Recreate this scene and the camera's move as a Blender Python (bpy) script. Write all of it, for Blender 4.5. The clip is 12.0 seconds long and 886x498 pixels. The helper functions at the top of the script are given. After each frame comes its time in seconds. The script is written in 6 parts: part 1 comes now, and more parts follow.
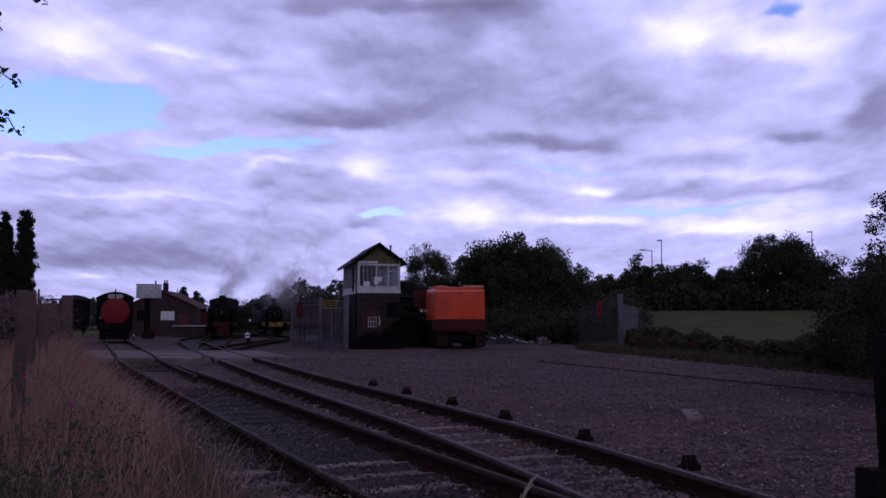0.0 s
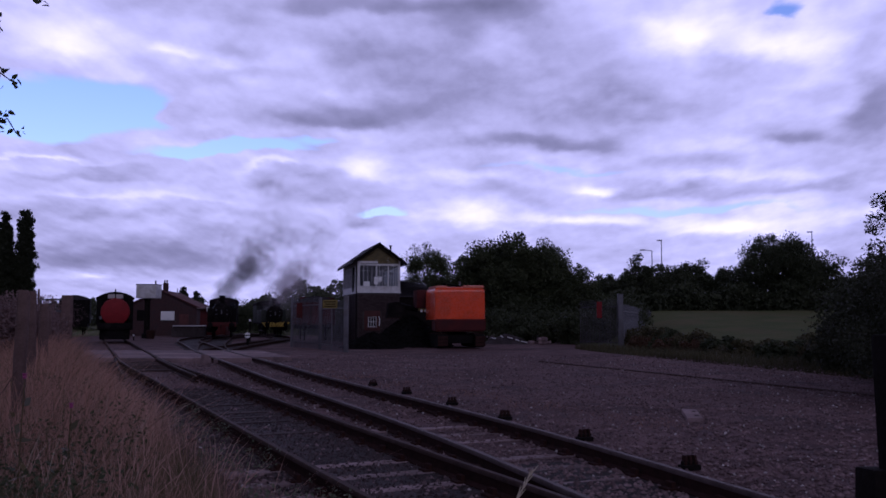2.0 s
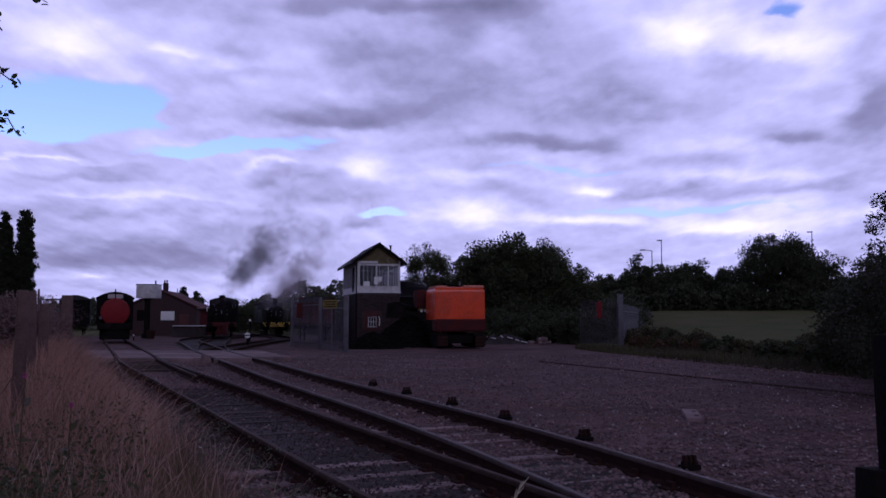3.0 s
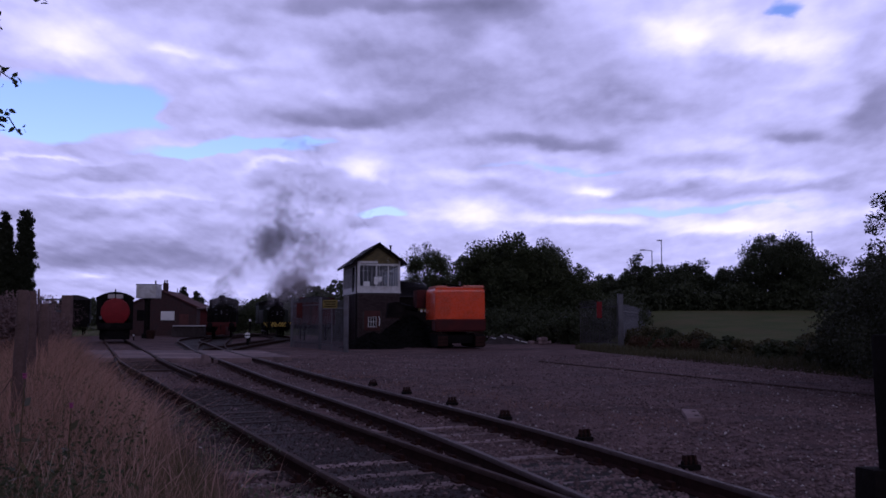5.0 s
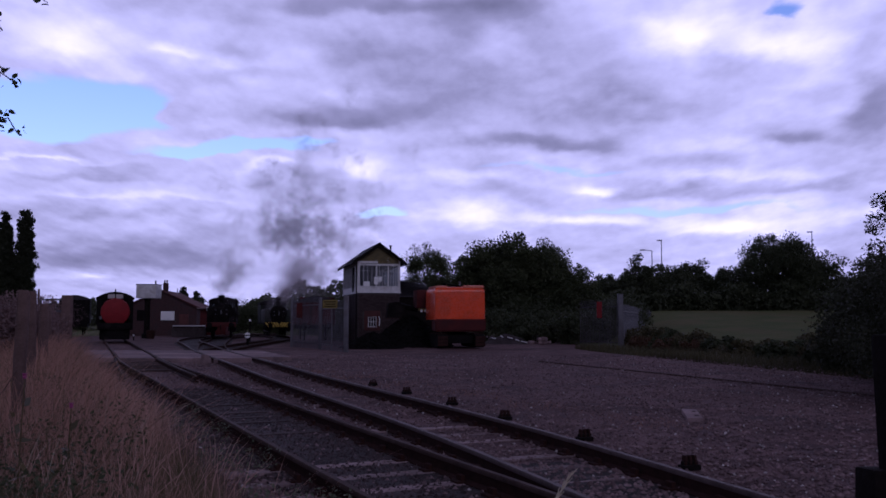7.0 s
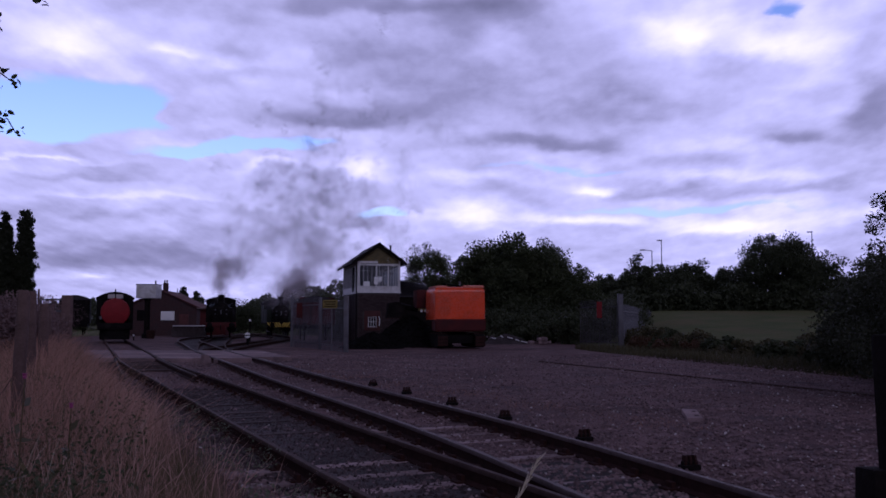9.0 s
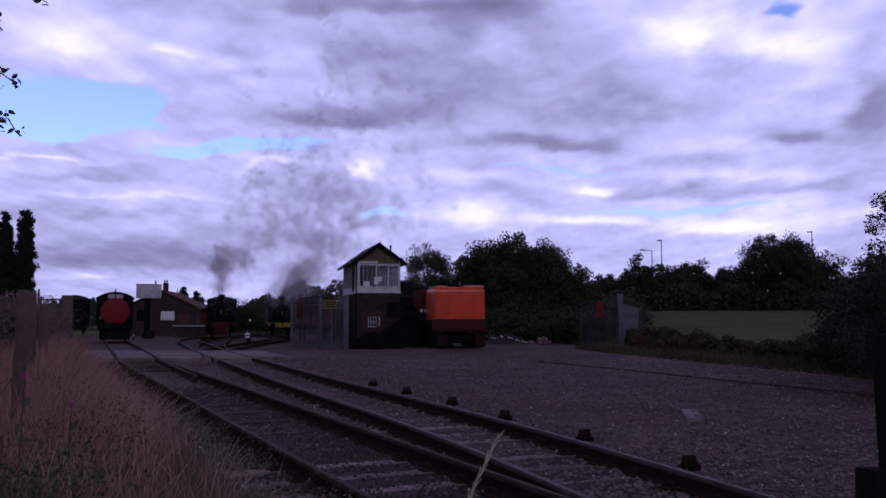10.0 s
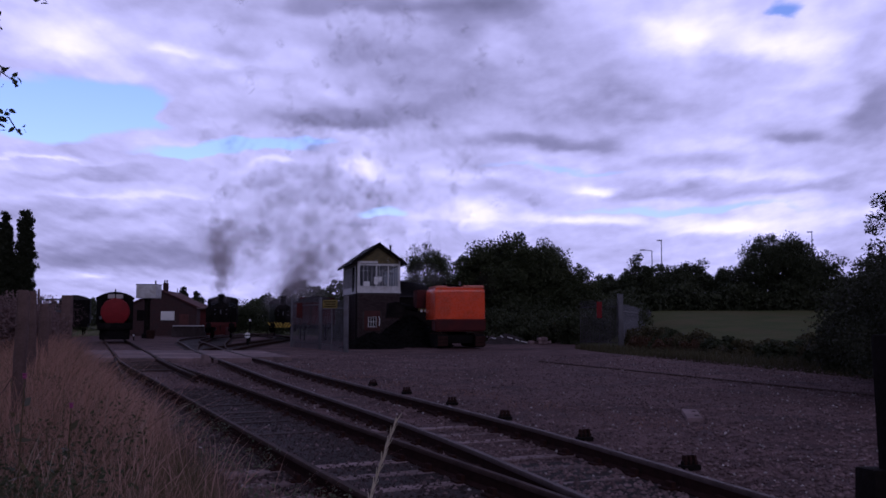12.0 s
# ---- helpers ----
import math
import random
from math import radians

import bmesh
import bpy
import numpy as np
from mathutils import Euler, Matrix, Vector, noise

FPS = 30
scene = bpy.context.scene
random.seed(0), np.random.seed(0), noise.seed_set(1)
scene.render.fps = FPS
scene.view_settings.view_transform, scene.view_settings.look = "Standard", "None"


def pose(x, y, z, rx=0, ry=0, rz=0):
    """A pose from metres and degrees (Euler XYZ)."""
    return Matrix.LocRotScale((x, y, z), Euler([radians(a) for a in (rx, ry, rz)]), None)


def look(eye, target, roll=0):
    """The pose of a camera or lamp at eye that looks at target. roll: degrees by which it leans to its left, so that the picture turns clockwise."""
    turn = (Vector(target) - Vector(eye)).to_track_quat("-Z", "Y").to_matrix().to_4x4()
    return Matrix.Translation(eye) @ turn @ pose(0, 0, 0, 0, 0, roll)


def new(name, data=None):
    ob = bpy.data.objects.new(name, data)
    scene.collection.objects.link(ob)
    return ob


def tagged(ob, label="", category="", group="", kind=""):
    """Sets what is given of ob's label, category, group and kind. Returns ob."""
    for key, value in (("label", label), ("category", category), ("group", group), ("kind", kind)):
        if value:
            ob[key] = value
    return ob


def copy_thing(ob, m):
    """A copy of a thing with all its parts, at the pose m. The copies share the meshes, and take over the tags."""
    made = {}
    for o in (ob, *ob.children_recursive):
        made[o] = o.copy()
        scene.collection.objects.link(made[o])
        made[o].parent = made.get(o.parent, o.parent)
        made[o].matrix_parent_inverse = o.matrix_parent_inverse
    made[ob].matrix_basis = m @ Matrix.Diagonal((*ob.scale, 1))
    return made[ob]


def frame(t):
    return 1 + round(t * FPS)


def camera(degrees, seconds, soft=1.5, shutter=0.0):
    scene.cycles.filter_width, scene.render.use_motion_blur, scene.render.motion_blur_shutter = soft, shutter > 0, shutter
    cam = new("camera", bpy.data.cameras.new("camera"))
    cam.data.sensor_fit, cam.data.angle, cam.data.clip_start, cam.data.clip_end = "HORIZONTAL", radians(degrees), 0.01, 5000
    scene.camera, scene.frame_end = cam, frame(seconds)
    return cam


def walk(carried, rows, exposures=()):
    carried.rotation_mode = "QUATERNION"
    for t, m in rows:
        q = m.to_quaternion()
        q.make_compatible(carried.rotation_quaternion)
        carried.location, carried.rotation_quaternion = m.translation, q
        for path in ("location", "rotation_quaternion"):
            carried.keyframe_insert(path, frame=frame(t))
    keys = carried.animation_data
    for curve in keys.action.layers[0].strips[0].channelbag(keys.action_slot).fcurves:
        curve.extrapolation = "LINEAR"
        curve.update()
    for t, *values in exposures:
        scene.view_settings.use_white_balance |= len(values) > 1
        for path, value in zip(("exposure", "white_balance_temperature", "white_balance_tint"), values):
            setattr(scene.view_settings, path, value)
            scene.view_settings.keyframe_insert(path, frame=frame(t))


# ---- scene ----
cam = camera(55.18, 12.0, soft=1.65)
EYE = pose(0, 0, 1.65, 94.76, 0, 0)
walk(cam, [(0.0, EYE), (12.0, EYE)], exposures=[(0.0, 0.09, 5100, 39), (12.0, 0.09, 5100, 39)])
scene.cycles.transparent_max_bounces = 512


# ---- sky and light ----
class Nodes:
    """Short hand for building a node tree."""

    def __init__(self, tree):
        self.tree = tree
        tree.nodes.clear()

    def add(self, kind, sets=(), **props):
        n = self.tree.nodes.new("ShaderNode" + kind)
        for k, v in props.items():
            setattr(n, k, v)
        for k, v in dict(sets).items():
            self.put(n.inputs[k], v)
        return n

    def put(self, socket, v):
        if isinstance(v, bpy.types.NodeSocket):
            self.tree.links.new(v, socket)
        elif isinstance(v, bpy.types.Node):
            self.tree.links.new(v.outputs[0], socket)
        else:
            socket.default_value = v

    def math(self, op, a, b=0.0, c=0.0, clamp=False):
        return self.add("Math", {0: a, 1: b, 2: c}, operation=op, use_clamp=clamp).outputs[0]

    def noise(self, vec, scale, detail=4.0, rough=0.55, distort=0.0):
        return self.add("TexNoise", {"Vector": vec, "Scale": scale, "Detail": detail, "Roughness": rough,
                                     "Distortion": distort})

    def ramp(self, fac, stops, interp="LINEAR"):
        r = self.add("ValToRGB", {0: fac})
        r.color_ramp.interpolation = interp
        els = r.color_ramp.elements
        while len(els) < len(stops):
            els.new(0.5)
        for e, (p, c) in zip(els, stops):
            e.position = p
            e.color = (c, c, c, 1) if isinstance(c, (int, float)) else (*c, 1)
        return r.outputs[0]

    def mix(self, fac, a, b, blend="MIX"):
        m = self.add("Mix", data_type="RGBA", blend_type=blend)
        self.put(m.inputs[0], fac)
        for sock, v in ((m.inputs[6], a), (m.inputs[7], b)):
            self.put(sock, (*v, 1) if isinstance(v, tuple) and len(v) == 3 else v)
        return m.outputs[2]


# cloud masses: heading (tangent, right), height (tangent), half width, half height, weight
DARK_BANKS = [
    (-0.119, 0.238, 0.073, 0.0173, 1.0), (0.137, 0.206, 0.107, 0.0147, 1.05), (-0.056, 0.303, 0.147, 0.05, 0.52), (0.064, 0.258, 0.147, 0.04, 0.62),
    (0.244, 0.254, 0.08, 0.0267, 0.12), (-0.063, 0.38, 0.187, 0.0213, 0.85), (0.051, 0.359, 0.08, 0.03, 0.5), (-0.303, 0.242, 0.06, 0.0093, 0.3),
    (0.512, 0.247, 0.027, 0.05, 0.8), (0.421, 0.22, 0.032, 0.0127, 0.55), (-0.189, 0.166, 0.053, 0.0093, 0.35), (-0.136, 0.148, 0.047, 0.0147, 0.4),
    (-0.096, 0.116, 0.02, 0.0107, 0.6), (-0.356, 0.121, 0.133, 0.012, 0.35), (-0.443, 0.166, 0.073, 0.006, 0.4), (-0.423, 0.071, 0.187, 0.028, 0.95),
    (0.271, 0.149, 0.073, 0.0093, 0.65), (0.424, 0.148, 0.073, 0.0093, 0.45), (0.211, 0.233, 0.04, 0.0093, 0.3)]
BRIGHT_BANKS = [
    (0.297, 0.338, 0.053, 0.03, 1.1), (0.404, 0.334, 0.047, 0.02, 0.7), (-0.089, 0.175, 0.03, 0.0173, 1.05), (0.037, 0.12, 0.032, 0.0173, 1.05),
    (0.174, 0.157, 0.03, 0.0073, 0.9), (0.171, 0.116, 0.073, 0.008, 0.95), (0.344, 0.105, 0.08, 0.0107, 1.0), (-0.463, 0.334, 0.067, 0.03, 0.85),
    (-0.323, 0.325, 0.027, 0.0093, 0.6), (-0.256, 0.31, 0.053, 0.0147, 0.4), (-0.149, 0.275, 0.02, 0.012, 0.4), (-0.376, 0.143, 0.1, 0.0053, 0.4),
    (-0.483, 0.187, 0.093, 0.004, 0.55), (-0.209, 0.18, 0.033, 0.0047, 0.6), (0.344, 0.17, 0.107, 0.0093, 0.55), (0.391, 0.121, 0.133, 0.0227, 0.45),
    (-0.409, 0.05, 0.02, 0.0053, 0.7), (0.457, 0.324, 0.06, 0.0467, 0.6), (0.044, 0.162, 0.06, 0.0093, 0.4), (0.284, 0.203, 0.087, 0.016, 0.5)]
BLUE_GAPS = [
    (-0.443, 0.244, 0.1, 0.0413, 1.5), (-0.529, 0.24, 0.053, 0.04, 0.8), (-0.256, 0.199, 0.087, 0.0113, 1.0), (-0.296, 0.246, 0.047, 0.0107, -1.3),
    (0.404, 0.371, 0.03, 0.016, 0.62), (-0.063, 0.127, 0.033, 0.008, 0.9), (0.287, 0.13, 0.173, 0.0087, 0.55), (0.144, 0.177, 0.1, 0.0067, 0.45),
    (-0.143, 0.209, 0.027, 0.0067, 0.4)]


def sky():
    world = bpy.data.worlds.new("evening_sky")
    scene.world = world
    world.use_nodes = True
    n = Nodes(world.node_tree)
    way = n.add("TexCoord").outputs["Generated"]
    blue = n.add("TexSky", sky_type="NISHITA", sun_disc=False, sun_elevation=radians(9), sun_rotation=radians(150),
                 altitude=20.0, air_density=1.0, dust_density=0.6, ozone_density=2.0).outputs[0]
    x, y, z = n.add("SeparateXYZ", {0: way}).outputs
    ahead = n.math("MAXIMUM", y, 0.25)
    up = n.math("MAXIMUM", z, 0.0)
    u0, w0 = n.math("DIVIDE", x, ahead), n.math("DIVIDE", up, ahead)
    u, w = u0, w0
    # the deck seen in perspective: flatter and finer towards the horizon
    deck = n.math("ADD", w0, 0.10)
    plan = n.add("CombineXYZ", {0: n.math("DIVIDE", u0, n.math("ADD", w0, 0.30)),
                                1: n.math("MULTIPLY", n.math("LOGARITHM", deck, math.e), 1.0), 2: 0.0}).outputs[0]

    def moved(vec, by):
        return n.add("VectorMath", {0: vec, 1: by}, operation="ADD").outputs[0]

    warp = n.noise(plan, 4.5, 5.0, 0.5)
    wr = n.add("SeparateXYZ", {0: warp.outputs["Color"]}).outputs
    u = n.math("MULTIPLY_ADD", n.math("SUBTRACT", wr[0], 0.5), n.math("MULTIPLY", deck, 0.34), u)
    w = n.math("MULTIPLY_ADD", n.math("SUBTRACT", wr[1], 0.5), n.math("MULTIPLY", deck, 0.19), w)

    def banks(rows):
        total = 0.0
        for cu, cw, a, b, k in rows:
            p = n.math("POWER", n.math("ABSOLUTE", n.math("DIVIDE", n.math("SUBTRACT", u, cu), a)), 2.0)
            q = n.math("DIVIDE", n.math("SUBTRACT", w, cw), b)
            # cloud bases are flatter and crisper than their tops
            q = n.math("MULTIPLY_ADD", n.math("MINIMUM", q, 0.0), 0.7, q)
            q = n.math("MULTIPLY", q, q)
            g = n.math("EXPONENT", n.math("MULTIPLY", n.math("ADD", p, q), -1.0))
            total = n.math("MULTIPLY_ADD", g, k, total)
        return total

    # billows: rounded tufts, brighter on the side towards the hidden sun, with soft torn edges
    mass, mass_up = (n.noise(q, 3.6, 6.0, 0.52).outputs[0] for q in (plan, moved(plan, (0.01, 0.06, 0.0))))
    tuft, tuft_up = (n.noise(q, 13.0, 4.0, 0.5).outputs[0] for q in (plan, moved(plan, (0.006, 0.024, 0.0))))
    curl = n.add("VectorMath", {0: warp.outputs["Color"], 1: (0.30, 0.30, 0.0), 2: plan}, operation="MULTIPLY_ADD").outputs[0]
    head = n.add("TexVoronoi", {"Vector": curl, "Scale": 8.0, "Smoothness": 0.6}, feature="SMOOTH_F1").outputs["Distance"]
    lump = n.math("MULTIPLY", n.math("SUBTRACT", mass, 0.5), 1.5)
    lump = n.math("MULTIPLY_ADD", n.math("SUBTRACT", mass, mass_up), 1.5, lump)
    lump = n.math("MULTIPLY_ADD", n.math("SUBTRACT", tuft, tuft_up), 0.85, lump)
    lump = n.math("MULTIPLY_ADD", n.math("SUBTRACT", 0.40, head), 0.65, lump)
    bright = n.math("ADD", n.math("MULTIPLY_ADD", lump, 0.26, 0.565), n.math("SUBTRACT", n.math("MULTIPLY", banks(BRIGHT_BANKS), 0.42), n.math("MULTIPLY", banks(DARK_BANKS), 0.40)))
    grey = n.ramp(bright, [(0.0, (0.16, 0.155, 0.19)), (0.30, (0.305, 0.29, 0.345)), (0.62, (0.60, 0.573, 0.662)),
                           (1.0, (1.07, 0.985, 0.985))])
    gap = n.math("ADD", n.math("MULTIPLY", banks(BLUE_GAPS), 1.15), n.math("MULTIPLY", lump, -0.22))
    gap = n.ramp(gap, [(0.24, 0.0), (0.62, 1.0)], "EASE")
    # sky dimmed overhead and behind, outside the view, to keep the ground dark
    front = n.ramp(n.math("MULTIPLY_ADD", y, 0.5, 0.5), [(0.1, 0.26), (0.62, 0.42), (0.88, 1.0)], "EASE")
    high = n.ramp(up, [(0.36, 1.0), (0.62, 0.42)], "EASE")
    dimmed = n.math("MULTIPLY", front, high)
    blue = n.mix(1.0, blue, (0.19, 0.165, 0.185), "MULTIPLY")
    cloud = n.mix(1.0, grey, n.add("CombineXYZ", {0: dimmed, 1: dimmed, 2: dimmed}).outputs[0], "MULTIPLY")
    both = n.mix(gap, cloud, n.mix(1.0, blue, n.add("CombineXYZ", {0: dimmed, 1: dimmed, 2: dimmed}).outputs[0], "MULTIPLY"))
    bg = n.add("Background", {0: both, 1: 1.0})
    n.add("OutputWorld", {0: bg.outputs[0]})


sky()
sun = new("sun", bpy.data.lights.new("sun", "SUN"))
sun.data.energy, sun.data.angle, sun.data.color = 0.35, radians(25), (1.0, 0.93, 0.86)
sun.matrix_world = look((30, -50, 60), (0, 40, 0))


# ---- materials ----
def material(name, a, b=None, rough=0.7, metal=0.0, scale=6.0, spots=0.0, bump=0.3, bump_scale=40.0, island=0.0,
             piece=0.0, coat=0.0, gloss=0.5, patch=None, dirt=None, space="Object", relief=0.02):
    """A surface of two tones a and b in patches, with finer grain, and stains of the colour dirt."""
    m = bpy.data.materials.new(name)
    m.use_nodes = True
    n = Nodes(m.node_tree)
    b = b or tuple(0.7 * c for c in a)
    at = n.add("TexCoord").outputs[space]
    big = n.noise(at, scale, 5.0, 0.6).outputs[0]
    small = n.noise(at, scale * 9, 3.0, 0.6).outputs[0]
    fac = n.ramp(n.math("ADD", n.math("MULTIPLY", big, 0.65), n.math("MULTIPLY", small, 0.35)), [(0.36, 0.0), (0.64, 1.0)])
    col = n.mix(fac, a, b)
    if patch:
        p = n.ramp(n.noise(at, scale * 0.14, 5.0, 0.6, 0.8).outputs[0], [(0.42, 0.0), (0.62, 1.0)])
        col = n.mix(n.math("MULTIPLY", p, 0.85), col, patch)
    if dirt:
        d = n.ramp(n.noise(at, scale * 0.45, 6.0, 0.65, 0.6).outputs[0], [(0.48, 0.0), (0.68, 1.0)])
        col = n.mix(n.math("MULTIPLY", d, 0.8), col, dirt)
    if island:
        r = n.add("NewGeometry").outputs["Random Per Island"]
        col = n.mix(1.0, col, n.ramp(r, [(0.0, 1 - island), (1.0, 1 + island)]), "MULTIPLY")
    if piece:
        r = n.add("ObjectInfo").outputs["Random"]
        col = n.mix(1.0, col, n.ramp(r, [(0.0, 1 - piece), (1.0, 1 + piece)]), "MULTIPLY")
    sh = n.add("BsdfPrincipled", {"Base Color": col, "Metallic": metal, "Coat Weight": coat, "Specular IOR Level": gloss,
                                  "Roughness": n.math("MULTIPLY_ADD", small, 0.25, rough - 0.12, clamp=True)})
    if bump:
        h = n.add("Bump", {"Strength": bump, "Distance": relief, "Height": n.noise(at, bump_scale, 3.0, 0.6).outputs[0]})
        n.put(sh.inputs["Normal"], h.outputs[0])
    n.add("OutputMaterial", {0: sh.outputs[0]})
    return m


def leaf_material(name, a, b, back=0.25):
    m = bpy.data.materials.new(name)
    m.use_nodes = True
    n = Nodes(m.node_tree)
    r = n.add("NewGeometry").outputs["Random Per Island"]
    big = n.noise(n.add("TexCoord").outputs["Object"], 0.5, 3.0).outputs[0]
    col = n.mix(n.math("ADD", n.math("MULTIPLY", r, 0.6), n.math("MULTIPLY", big, 0.4)), a, b)
    d = n.add("BsdfPrincipled", {"Base Color": col, "Roughness": 0.6, "Specular IOR Level": 0.3})
    t = n.add("BsdfTranslucent", {"Color": col})
    mx = n.add("MixShader", {0: back, 1: d.outputs[0], 2: t.outputs[0]})
    n.add("OutputMaterial", {0: mx.outputs[0]})
    return m


def smoke_material(name, tone, dense, ragged=0.0):
    """Soot and steam: each flake is dense in its middle and thins out, torn, to nothing at its rim."""
    m = bpy.data.materials.new(name)
    m.use_nodes = True
    n = Nodes(m.node_tree)
    tc = n.add("TexCoord")
    mid = n.add("VectorMath", {0: tc.outputs["UV"], 1: (0.5, 0.5, 0.0)}, operation="DISTANCE").outputs["Value"]
    torn = n.noise(tc.outputs["Object"], 2.6, 4.0, 0.6).outputs[0]
    soft = n.ramp(n.math("MULTIPLY_ADD", n.math("SUBTRACT", torn, 0.5), ragged, mid), [(0.02, 1.0), (0.48, 0.0)], "EASE")
    rim = n.ramp(mid, [(0.40, 1.0), (0.5, 0.0)], "EASE")
    fac = n.math("MULTIPLY", n.math("MULTIPLY", soft, rim), dense)
    d = n.add("BsdfDiffuse", {"Color": (*tone, 1)})
    t = n.add("BsdfTranslucent", {"Color": (*tone, 1)})
    both = n.add("MixShader", {0: 0.5, 1: d.outputs[0], 2: t.outputs[0]})
    mx = n.add("MixShader", {0: fac, 1: n.add("BsdfTransparent").outputs[0], 2: both.outputs[0]})
    n.add("OutputMaterial", {0: mx.outputs[0]})
    return m


def glass_material():
    m = bpy.data.materials.new("window_glass")
    m.use_nodes = True
    n = Nodes(m.node_tree)
    g = n.add("BsdfGlass", {"Roughness": 0.02, "IOR": 1.45, "Color": (0.85, 0.88, 0.9, 1)})
    n.add("OutputMaterial", {0: g.outputs[0]})
    return m


